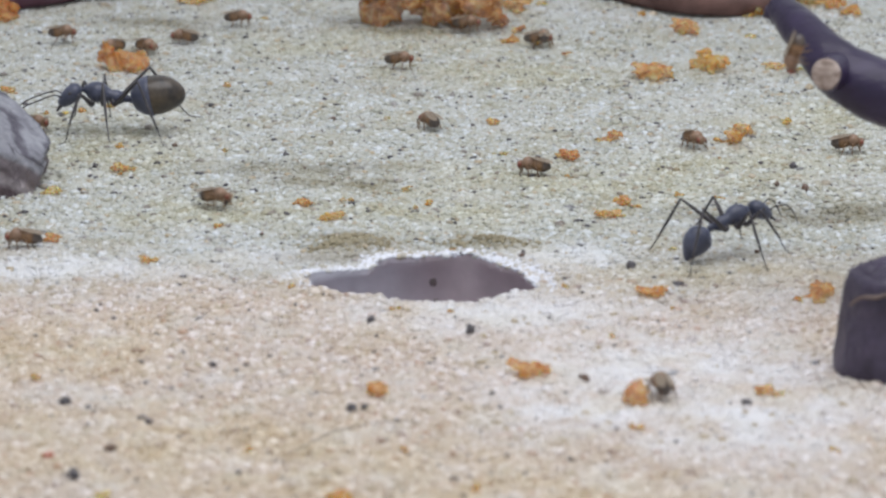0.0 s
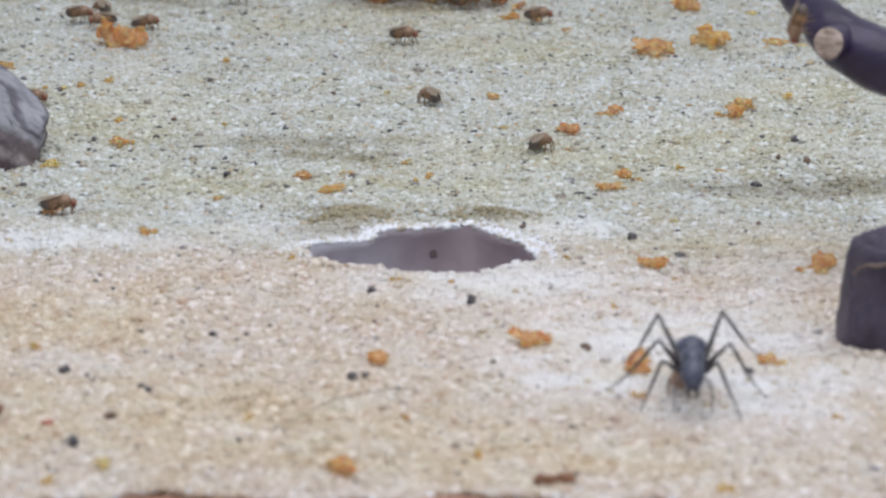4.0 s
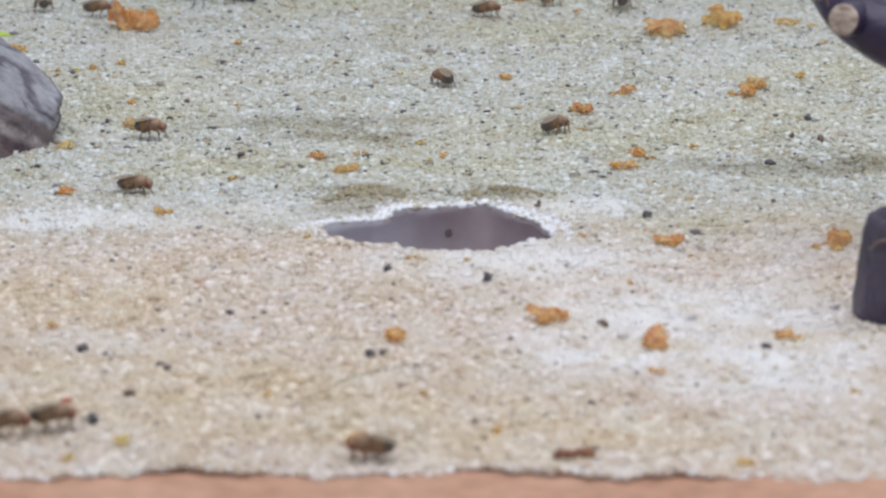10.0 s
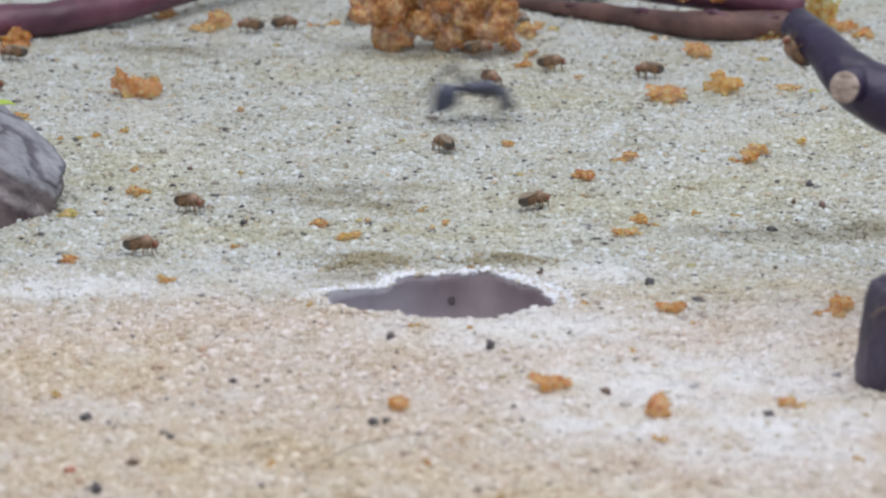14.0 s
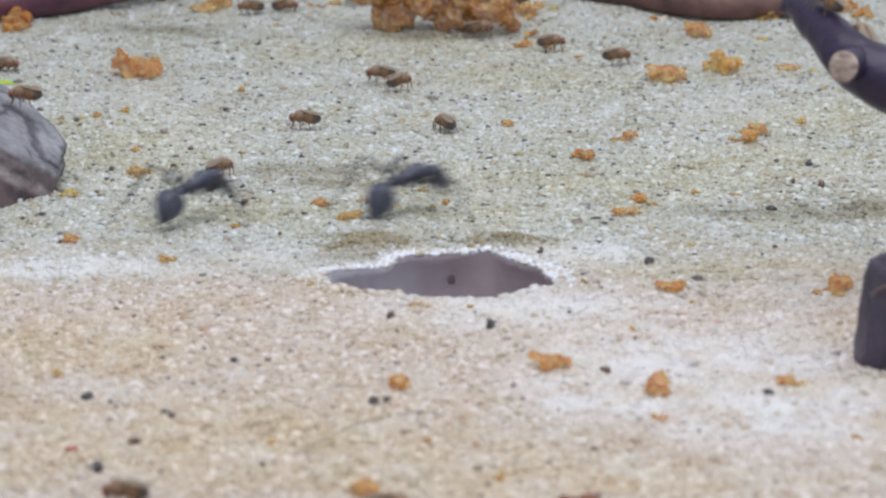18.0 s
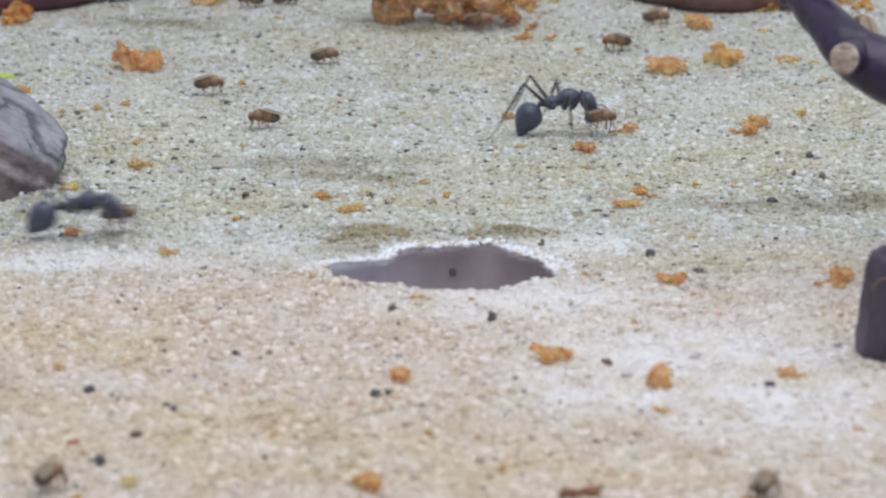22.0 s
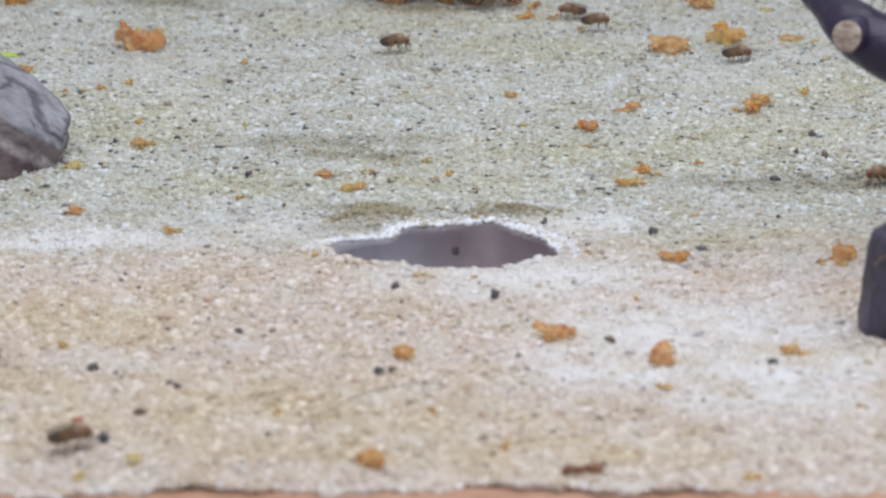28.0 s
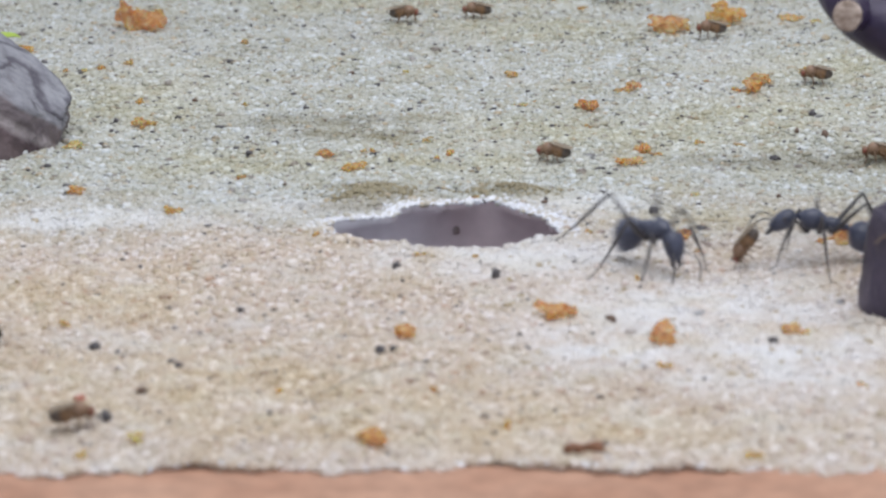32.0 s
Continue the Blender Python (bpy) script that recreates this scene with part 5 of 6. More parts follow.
    ant_c = [
        (0, 2, 4, -17, 90, 0), (6.2, 2, 4, -17, 90, 0), (6.35, 4.5, 4, -12, 75, 35), (6.5, 7, 4, -7, 60, 70),
        (6.7, 8.6, 1.6, -2, 35, 58), (7, 11.3, 0.3, 2.6, 8, 69), (7.2, 9.7, 0.5, 0, 40, 20), (7.5, 9.7, -2.7, 0, 25, 25),
        (7.7, 12, 6.4, 0, 38, 10), (8, 28.7, 19.8, 0, 28, 0), (8.2, 29.7, 27.8, 0, 75, 0), (8.5, 24.1, 60.5, 0, 105, 0),
        (8.65, 20.6, 77.5, 0, 170, 0), (9, 13.8, 77.7, 0, 180, 0), (9.2, -0.9, 84.8, 0, 182, 0),
        (9.5, -25.5, 94.6, 0, 185, 0), (10, -27.4, 105.5, 0, 180, 0), (11, -28.9, 110.7, 0, 170, 0),
        (12, -32.7, 118.3, 0, 180, 0), (12.3, -31.4, 109.1, 0, 185, 0), (12.5, -30.2, 101.9, 0, 190, 0),
        (12.6, -29.2, 102.3, 0, 125, 0), (12.7, -28.2, 102.8, 0, 60, 0), (13, -32.8, 105, 0, 5, 0),
        (13.1, -32.1, 103.8, 0, -38, 0), (13.2, -31.3, 102.7, 0, -80, 0), (13.3, -27.9, 88.1, 0, -70, 0),
        (13.5, -22, 75.6, 0, -45, 0), (13.7, -16.4, 72.7, 0, 0, -8), (14, 2.6, 75.2, 0, 2, -14),
        (14.2, 18.8, 64.9, 0, -5, -8), (14.3, 21.6, 59, 0, -62, -5), (14.4, 24.4, 53.1, 0, -118, -3),
        (14.5, 27.3, 47.2, 0, -175, 0), (15.4, 6.1, 31.2, 0, -180, 0), (16.2, -10.5, 19.6, 0, -180, 0),
        (16.5, -15.5, 17.7, 0, -182, 0), (16.7, -15.8, 16.8, 0, -182, 0), (17, -24.2, 6.3, 0, -178, 0),
        (17.2, -24.3, 7.5, 0, -210, 0), (17.5, -22.2, 4.6, 0, -260, 0), (17.6, -20.7, 8.5, 0, -295, 0),
        (17.7, -19.2, 12.3, 0, -330, 0), (18, -3.7, 23, 0, -328, 0), (18.2, 7.6, 36.4, 0, -332, 0),
        (18.5, 16.2, 49.2, 0, -275, 0), (18.7, 14.3, 53.8, 0, -230, 0), (18.9, 9.3, 55.8, 0, -185, -10),
        (19, 6.5, 56.3, 0, -182, -12), (19.1, 3.8, 56.3, 0, -182, -6), (19.2, 2.4, 56.3, 0, -182, 0),
        (19.5, 2.3, 56.6, 0, -182, 0), (20, 2.3, 60.2, 0, -180, 8), (20.5, 2.6, 60, 0, -180, 8),
        (21, 3.2, 60.9, 0, -180, 10), (21.2, 3.5, 60.1, 0, -185, 5), (21.5, 4.4, 57.7, 0, -240, 0),
        (21.6, 5.6, 57.3, 0, -282, 0), (21.7, 6.8, 56.8, 0, -325, 0), (22, 11.9, 54.1, 0, -357, 0),
        (22.1, 9.7, 47.3, 0, -398, 0), (22.2, 7.6, 40.5, 0, -440, 0), (22.27, 7.3, 40.7, 0, -475, 0),
        (22.35, 7.1, 40.8, 0, -510, 0), (22.5, 6.2, 42.7, 0, -542, 0), (22.7, -4, 47.4, 0, -540, 0),
        (23, -14.2, 60.2, 0, -560, 0), (23.2, -17.1, 62.6, 0, -548, 0), (23.27, -17.6, 57.3, 0, -509, 0),
        (23.35, -18.1, 52, 0, -470, 0), (23.5, -18.7, 45.3, 0, -440, 0), (23.7, -14.4, 26.4, 0, -395, 0),
        (23.9, -7.6, 16.2, 0, -410, 0), (24, -4.4, 4, 0, -445, -30), (24.15, -2, 4, -5, -440, -60),
        (24.4, 0, 4, -14, -440, -70), (24.53, 0.7, 4, -15, -383, -47), (24.67, 1.3, 4, -16, -327, -23),
        (24.8, 2, 4, -17, -270, 0), (31.3, 2, 4, -17, -270, 0), (31.5, 6, 4, -6, -320, 60), (31.6, 7.9, -6.7, -2, -320, 50),
        (31.7, 9.4, -7, 0, -335, 25), (31.8, 11.4, -6.1, 0, -345, 0), (31.9, 14.6, -10.1, 0, -380, 0),
        (32, 17.0, -14.6, 0, -417, -8),
    ]
    ant_d = [
        (0, -34.7, 56.7, 0, 180, 0), (0.2, -35.6, 58.1, 0, 180, 0), (0.5, -37.3, 62.1, 0, 172, 0),
        (0.7, -41.9, 69.8, 0, 160, 0), (1, -50.3, 82.9, 0, 150, 0), (1.3, -58.7, 93.3, 0, 160, 0),
        (2.5, -83.7, 93.3, 0, 180, 0), (32, -83.7, 93.3, 0, 180, 0),
    ]
    fly_a = [
        (0, -44.7, 105.7, 0, 0, 0), (1, -44, 103.5, 0, 10, 0), (2, -42.5, 106.5, 0, 20, 0), (3, -42.4, 106.3, 0, 10, 0),
        (6, -41.3, 95.5, 0, -30, 0), (7, -40.9, 99, 0, 20, 0), (8, -40.8, 99.3, 0, 0, 0), (10, -40.7, 96.7, 0, 0, 0),
        (10.33, -40.4, 95.8, 0, -53, 0), (10.67, -40.2, 95, 0, -107, 0), (11, -39.9, 94.1, 0, -160, 0),
        (12, -39.9, 95.7, 0, -160, 0), (13, -39.7, 92.2, 0, -160, 0), (13.4, -42.4, 98, 0, -175, 0),
        (13.9, -55.6, 96.6, 0, -180, 0), (16, -58, 84.9, 0, -180, 0), (32, -58, 84.9, 0, -180, 0),
    ]
    fly_b = [
        (0, -38.2, 97.4, 0, 225, 0), (3, -37.9, 99.5, 0, 215, 0), (5.5, -45.2, 98.2, 0, 180, 0),
        (7, -50.6, 100.2, 0, 180, 0), (9, -56.9, 100.7, 0, 180, 0), (32, -56.9, 100.7, 0, 180, 0),
    ]
    fly_c = [
        (0, -34, 97.9, 0, -45, 0), (2, -34.2, 99.6, 0, -30, 0), (3, -35.6, 101.3, 0, 30, 0), (5, -29, 94.8, 0, 20, 0),
        (6, -24.4, 96.5, 0, -30, 0), (7, -24.5, 97.3, 0, -20, 0), (8, -24.5, 97.1, 0, -10, 0), (9, -24.5, 96.6, 0, -5, 0),
        (9.5, -25.5, 101.9, 0, 42, 0), (10, -26.5, 107.1, 0, 90, 0), (11.5, -25.9, 117.6, 0, 135, 0),
        (13, -25.3, 128.1, 0, 180, 0), (14, -25.2, 128.2, 0, 180, 0), (17, -25.2, 127.2, 0, 180, 0),
        (32, -25.2, 127.2, 0, 180, 0),
    ]
    fly_d = [
        (0, -30.3, 103.6, 0, 170, 0), (1, -35.5, 117.1, 0, 150, 0), (3, -37.9, 110.6, 0, 90, 0),
        (4.5, -41.8, 104.7, 0, 135, 0), (6, -45.7, 98.8, 0, 180, 0), (8.5, -47.1, 99.9, 0, 135, 0),
        (11, -48.5, 100.9, 0, 90, 0), (12, -48.9, 103.7, 0, 90, 0), (13, -48.9, 104.9, 0, 90, 0),
        (13.5, -51.1, 107.8, 0, 135, 0), (14, -53.3, 110.6, 0, 180, 0), (15, -60.9, 105.6, 0, 180, 0),
        (32, -60.9, 105.6, 0, 180, 0),
    ]
    fly_e = [
        (0, -24, 115.6, 0, 0, 0), (1, -24.1, 115.2, 0, 0, 0), (2, -24.1, 115.9, 0, 0, 0), (3, -24.4, 115.2, 0, 0, 0),
        (8, -21.6, 116.6, 0, 0, 0), (13, -20.5, 128.9, 0, 0, 0), (14, -20.4, 129.7, 0, 0, 0), (17, -20.3, 127.9, 0, 0, 0),
        (32, -20.3, 127.9, 0, 0, 0),
    ]
    fly_f = [
        (0, -3.7, 91.1, 0, 0, 0), (1, -3.7, 91.2, 0, 0, 0), (2, -3.5, 91.1, 0, 0, 0), (3, -3.5, 91.6, 0, -10, 0),
        (6, 0.2, 89.8, 0, -15, 0), (7, 3.3, 87.8, 0, -5, 0), (8, 5.6, 91.4, 0, 0, 0), (9, 5.4, 92.2, 0, 0, 0),
        (10, 5.2, 96, 0, 10, 0), (11, 5.2, 96.5, 0, 0, 0), (12, 6, 96.5, 0, -10, 0), (13, 5.4, 93.3, 0, -40, 0),
        (14, 5.3, 94.2, 0, -60, 0), (15.25, 3, 91.4, 0, -125, 0), (16.5, 0.6, 88.6, 0, -190, 0),
        (16.67, -0.4, 87.8, 0, -245, 0), (16.83, -1.3, 87, 0, -300, 0), (17, -2.3, 86.2, 0, -355, 0),
        (17.33, -4.2, 85.9, 0, -298, 0), (17.67, -6, 85.7, 0, -242, 0), (18, -7.9, 85.4, 0, -185, 0),
        (19, -16.6, 91.2, 0, -185, 0), (20, -16.6, 91.4, 0, -185, 0), (21, -16.7, 91.6, 0, -185, 0),
        (21.33, -15.8, 91.6, 0, -237, 0), (21.67, -15, 91.7, 0, -288, 0), (22, -14.1, 91.8, 0, -340, 0),
        (23, -7.5, 88, 0, -355, 0), (23.33, -7.8, 88.6, 0, -297, 0), (23.67, -8, 89.2, 0, -240, 0),
        (24, -8.2, 89.8, 0, -182, 0), (24.33, -7.6, 89.1, 0, -238, 0), (24.67, -7, 88.4, 0, -294, 0),
        (25, -6.3, 87.6, 0, -350, 0), (28, -6.1, 87.6, 0, -355, 0), (29, -5.8, 88.2, 0, -355, 0),
        (30, -5.4, 89.6, 0, -360, 0), (31, -4.9, 89.8, 0, -355, 0), (32, -5.1, 92.3, 0, -360, 0),
    ]
    fly_g = [
        (0, -0.4, 59.5, 0, 120, 0), (1, -0.4, 59.4, 0, 120, 0), (6, -0.3, 58.9, 0, 120, 0), (10, -0.3, 58.8, 0, 120, 0),
        (13, -0.4, 58.6, 0, 120, 0), (14, -0.4, 59.2, 0, 120, 0), (17, -0.3, 59.2, 0, 120, 0),
        (19.3, -0.3, 59.4, 0, 120, 0), (19.6, 0, 57.6, 1.5, 140, -20), (20, -0.4, 57.4, 1.5, 160, -30),
        (20.5, -0.3, 57.2, 1.5, 160, -30), (21, 0.3, 56.2, 1.5, 160, -30), (21.5, 2.6, 56.1, 1.5, 120, 0),
        (21.6, 6.3, 58.7, 1.5, 75, 0), (21.7, 10, 61.3, 1.5, 30, 0), (22, 16.5, 53.3, 1, 10, 0),
        (22.1, 12, 45.7, 1, -35, 0), (22.2, 7.6, 38.2, 1, -80, 0), (22.35, 5.1, 41.8, 1.2, -130, 0),
        (22.5, 2.6, 45.3, 1.5, -180, 0), (22.7, -8.2, 48.4, 2, -180, 0), (23, -17.9, 66.7, 1.5, -200, 0),
        (23.2, -21, 66.8, 1, -185, 0), (23.35, -19.8, 55.2, 0.8, -135, 0), (23.5, -18.6, 43.7, 0.5, -85, 0),
        (23.7, -11.7, 27.9, 0.5, -35, 0), (23.9, -5.7, 16.2, 0, -50, 0), (24, -2, 5, -9, -85, -40),
        (24.2, -1, 0, -8, -80, -40), (24.6, 0, 2, -20, -80, -40), (32, 0, 2, -20, -80, -40),
    ]
    fly_h = [
        (0, 10.2, 39.2, 0, 170, 0), (1, 10.3, 38.3, 0, 170, 0), (2, 10, 39.1, 0, 185, 0), (2.5, 10.6, 38.5, 0, 128, 0),
        (3, 11.1, 37.9, 0, 70, 0), (6, 11.2, 37.7, 0, 50, 0), (7, 11.3, 37.3, 0, 60, 0), (8, 11.1, 38, 0, 50, 0),
        (9, 10.6, 37.7, 0, 80, 0), (10, 11.3, 36.9, 0, 40, 0), (11, 10.5, 34.6, 0, 30, 0), (12, 10.6, 35, 0, 30, 0),
        (13, 10.1, 34.1, 0, 40, 0), (14, 8.9, 33.1, 0, 30, 0), (15.25, 2.3, 39.2, 0, 75, 0), (16.5, -4.2, 45.2, 0, 120, 0),
        (17, -4.2, 60.6, 0, 100, 0), (18, -5.3, 81.2, 0, 45, 0), (18.75, -7.8, 94.2, 0, 98, 0),
        (19.5, -10.3, 107.1, 0, 150, 0), (21, -14.2, 143.6, 0, 120, 0), (32, -14.2, 143.6, 0, 120, 0),
    ]
    fly_i = [
        (0, 27.8, 51.3, 0, -60, 0), (0.17, 27, 54.7, 0, -110, 0), (0.33, 26.2, 58.2, 0, -160, 0),
        (0.5, 25.4, 61.6, 0, -210, 0), (1, 20.8, 71.1, 0, -220, 0), (2, 18, 89, 0, -240, 0), (3, 11.3, 112.4, 0, -260, 0),
        (5, 9.7, 131.8, 0, -270, 0), (32, 9.7, 131.8, 0, -270, 0),
    ]
    fly_j = [
        (0, 13.3, 104.5, 0, 90, 0), (1, 13.2, 115.3, 0, 110, 0), (2, 12.4, 101.3, 0, 160, 0), (3, 13.3, 108.2, 0, 100, 0),
        (5, 17.5, 128.1, 0, 90, 0), (11, 21.2, 99.2, 0, 90, 0), (12, 21.3, 99.8, 0, 90, 0), (12.5, 21.7, 99.5, 0, 130, 0),
        (13, 22.2, 99.3, 0, 170, 0), (14, 23.9, 99, 0, 180, 0), (15, 22.8, 97.9, 0, 122, 0), (16, 21.8, 96.8, 0, 63, 0),
        (17, 20.7, 95.7, 0, 5, 0), (18, 20.4, 95.4, 0, 5, 0), (18.33, 20.4, 96.1, 0, 62, 0), (18.67, 20.4, 96.8, 0, 118, 0),
        (19, 20.4, 97.5, 0, 175, 0), (20, 20.3, 98.2, 0, 175, 0), (21, 20.5, 99.8, 0, 175, 0), (22, 20, 99.3, 0, 178, 0),
        (23, 20, 99.9, 0, 178, 0), (24, 19, 100.8, 0, 178, 0), (25, 17.8, 98.5, 0, 178, 0), (26, 17.8, 98.8, 0, 119, 0),
        (27, 17.8, 99, 0, 59, 0), (28, 17.7, 99.3, 0, 0, 0), (29, 18.5, 100.9, 0, 0, 0), (30, 17.9, 100.6, 0, 5, 0),
        (31, 18.9, 100.8, 0, 0, 0), (32, 20.1, 103.5, 0, 0, 0),
    ]
    fly_k = [
        (0, -20.9, 25.9, 0, -20, 0), (0.5, -12.1, 19.5, 0, -10, 0), (1, -10.6, 13.8, 0, -20, 0),
        (1.3, -9.9, 2.6, 0, -40, 0), (1.5, -9.1, -0.7, 0, -60, 0), (1.8, -6, 2, -6, -60, -40), (4.15, -3, 2, -7, -75, 0),
        (6.5, 0, 2, -8, -90, 40), (7, 2.3, -4.3, -1, -120, 40), (7.3, -0, -21, 0, -120, 0), (7.5, -1.7, -26.6, 0, -120, 0),
        (7.7, -2.8, -32.2, 0, -100, 0), (8, -3.2, -33.7, 0, -80, 0), (8.2, -2.1, -42.5, 0, -70, 0),
        (8.5, -3.1, -53.3, 0, -90, 0), (9, -1.8, -61.6, 0, -100, 0), (9.25, -3.1, -62, 0, -142, 0),
        (9.5, -4.4, -62.4, 0, -185, 0), (10, -5.7, -63.8, 0, -182, 0), (11, -6.6, -63.9, 0, -182, 0),
        (12, -6.4, -63.7, 0, -182, 0), (13, -6.5, -62.9, 0, -182, 0), (17, -7.2, -63.1, 0, -175, 0),
        (17.33, -6.1, -64.3, 0, -123, 0), (17.67, -5, -65.4, 0, -72, 0), (18, -3.9, -66.5, 0, -20, 0),
        (18.3, 0.2, -66.1, 0, -5, 0), (19, 6.5, -68.9, 0, 0, 0), (20, 14.6, -67.9, 0, 0, 0), (21, 17, -68.3, 0, 0, 0),
        (21.7, 21, -68.1, 0, 45, 0), (22, 22.8, -63.5, 0, 70, 0), (22.2, 24.2, -58.8, 0, 78, 0),
        (22.5, 26, -53.1, 0, 78, 0), (22.7, 27.4, -47.9, 0, 78, 0), (23, 28.5, -43.6, 0, 82, 0),
        (23.2, 29.9, -37.2, 0, 75, 0), (23.5, 34.2, -21.2, 0, 70, 0), (23.9, 39.2, 3, 0, 85, 0),
        (24.2, 42.5, 12.6, 0, 60, 0), (25, 47.6, 15.5, 0, 0, 0), (32, 47.6, 15.5, 0, 0, 0),
    ]
    fly_l = [
        (0, -38.4, 10.1, 0, 178, 0), (1, -38.3, 9.8, 0, 178, 0), (1.33, -37.8, 9.7, 0, 120, 0),
        (1.67, -37.4, 9.5, 0, 63, 0), (2, -36.9, 9.3, 0, 5, 0), (3, -35.8, 10.6, 0, 8, 0), (6, -31.6, 13.4, 0, -8, 0),
        (7, -30.2, 13.1, 0, -8, 0), (8, -29.9, 13.9, 0, -10, 0), (9, -29, 12.8, 0, -22, 0), (10, -28.9, 12.3, 0, -15, 0),
        (11, -28.9, 11.9, 0, -12, 0), (12, -29, 13.3, 0, -8, 0), (13, -28.9, 13.2, 0, -8, 0), (14, -28.9, 15.3, 0, -5, 0),
        (16, -28.7, 14.9, 0, 0, 0), (16.4, -25.2, 19.3, 0, 20, 0), (16.6, -23.1, 17.5, 0, 73, 0),
        (16.8, -21, 15.7, 0, 127, 0), (17, -18.9, 14, 0, 180, 0), (17.5, -19.5, 14.5, 0, 180, 0),
        (17.75, -21.1, 23.5, 0.8, 115, 0), (18, -22.7, 32.6, 1.5, 50, 0), (18.25, -23.3, 46, 1.5, 110, 0),
        (18.5, -23.9, 59.4, 1.5, 170, 0), (19, -47.2, 82, 2, 160, 0), (20, -51.6, 100.9, 2, 175, -65),
        (20.35, -45.1, 77, 1.5, 218, -32), (20.7, -38.5, 53.2, 1, 260, 0), (21, -33.4, 21.3, 0.5, 270, 0),
        (21.25, -41.9, 18.9, 0.2, 225, 0), (21.5, -50.5, 16.5, 0, 180, 0), (21.67, -44, 15.3, 0.3, 238, 0),
        (21.83, -37.5, 14.1, 0.7, 297, 0), (22, -31, 12.9, 1, 355, 0), (22.5, -1, -17.7, 1, 352, 0),
        (22.7, 10, -27.5, 1, 355, 0), (23, 10.3, -21.6, 1, 380, 0), (23.5, 15.3, -6.5, 1, 400, 0),
        (23.6, 11.5, -4.3, -2.3, 453, -13), (23.7, 7.8, -2.2, -5.7, 507, -27), (23.8, 4, 0, -9, 560, -40),
        (24.2, 2, 2, -20, 540, -40), (32, 2, 2, -20, 540, -40),
    ]
    fly_m = [
        (0, 18.9, -34.5, 0, 100, 0), (1, 19.6, -33.7, 0, 140, 0), (2, 19.9, -34.4, 0, 150, 0),
        (2.6, 19.9, -35.2, 0, 150, 0), (2.7, 20.4, -41.2, 0, 210, -5), (2.8, 20.8, -47.2, 0, 270, -10),
        (3, 21, -48, 0, 270, -10), (3.5, 20.9, -46.2, 0, 270, -10), (4.5, 18.4, -37.7, 0.5, 225, -5),
        (5.5, 16, -29.3, 1, 180, 0), (5.7, 18.9, -22, 1.5, 150, 0), (5.85, 21.9, -14, 1.8, 110, 0), (6, 24.9, -6, 2, 70, 0),
        (6.2, 37.6, 1, 2, 40, 0), (6.5, 34.9, 9.1, 2, 85, 0), (6.6, 30.3, 9.2, 1.8, 125, 0), (6.7, 25.6, 9.4, 1.5, 165, 0),
        (7, 12.3, 6.3, 1.5, 185, 0), (7.2, 6.6, 1.4, 0, 195, 0), (7.5, 3, 2, -9, 180, -40), (8, 2, 2, -20, 180, -40),
        (32, 2, 2, -20, 180, -40),
    ]
    fly_n = [
        (0, 32.3, -13.6, 23.5, 180, -80), (1, 32.2, -14.7, 23.5, 180, -80), (3, 32.4, -14.1, 23.5, 180, -80),
        (6, 32.1, -15.1, 23.5, 180, -80), (8, 32.1, -21.2, 23.5, 180, -70), (9, 31.5, -18.5, 23.8, 135, -35),
        (10, 31, -15.9, 24, 90, 0), (11, 31.3, -11.1, 24, 45, 60), (12, 31.6, -7.8, 23.8, 22, 100),
        (13, 31.8, -4.5, 23.5, 0, 140), (14.5, 32.1, 2.3, 23.5, 0, 120), (15.3, 32.4, 1.2, 24, 50, 90),
        (16.2, 32.7, 0.1, 24.2, 100, 60), (17, 33, -0.9, 24.3, 150, 30), (18, 33.1, -0.4, 24.7, 150, 25), (21, 33.1, -0.2, 24.8, 150, 20),
        (22, 33, 0.8, 25.2, 150, 10), (32, 32.8, 1.2, 25.3, 150, 10),
    ]
    fly_aa = [
        (0, 46.3, -6.0, 21.2, 180, 0), (14.5, 42.4, -5.6, 21.4, 180, 0), (15.8, 39.4, -4, 21.8, 140, 10), (17, 36.7, -2.5, 21.8, 105, 20),
        (20, 36.7, -2.5, 21.8, 100, 20), (23, 36.9, -2.4, 21.8, 100, 20), (24, 37.1, -2.6, 22.1, 120, 20), (25, 37, -2.8, 22.3, 165, 15),
        (28, 38.2, -4, 22.9, 175, 10), (32, 38.6, -4.2, 22.9, 175, 10),
    ]
    fly_bb = [
        (0, -48.4, 35.2, 6, 0, 0), (16.5, -47.1, 22.3, 6, 20, 0), (16.7, -38.1, 23.7, 7, 80, 10),
        (16.9, -40.6, 35.4, 7.5, 110, 20), (17, -41.2, 37.9, 7.5, 130, 10), (17.5, -42.5, 39.5, 7.5, 160, 0),
        (18, -43.2, 39.5, 7.5, 180, 0), (19, -48.8, 43.1, 7.5, 180, 0), (32, -48.8, 43.1, 7.5, 180, 0),
    ]
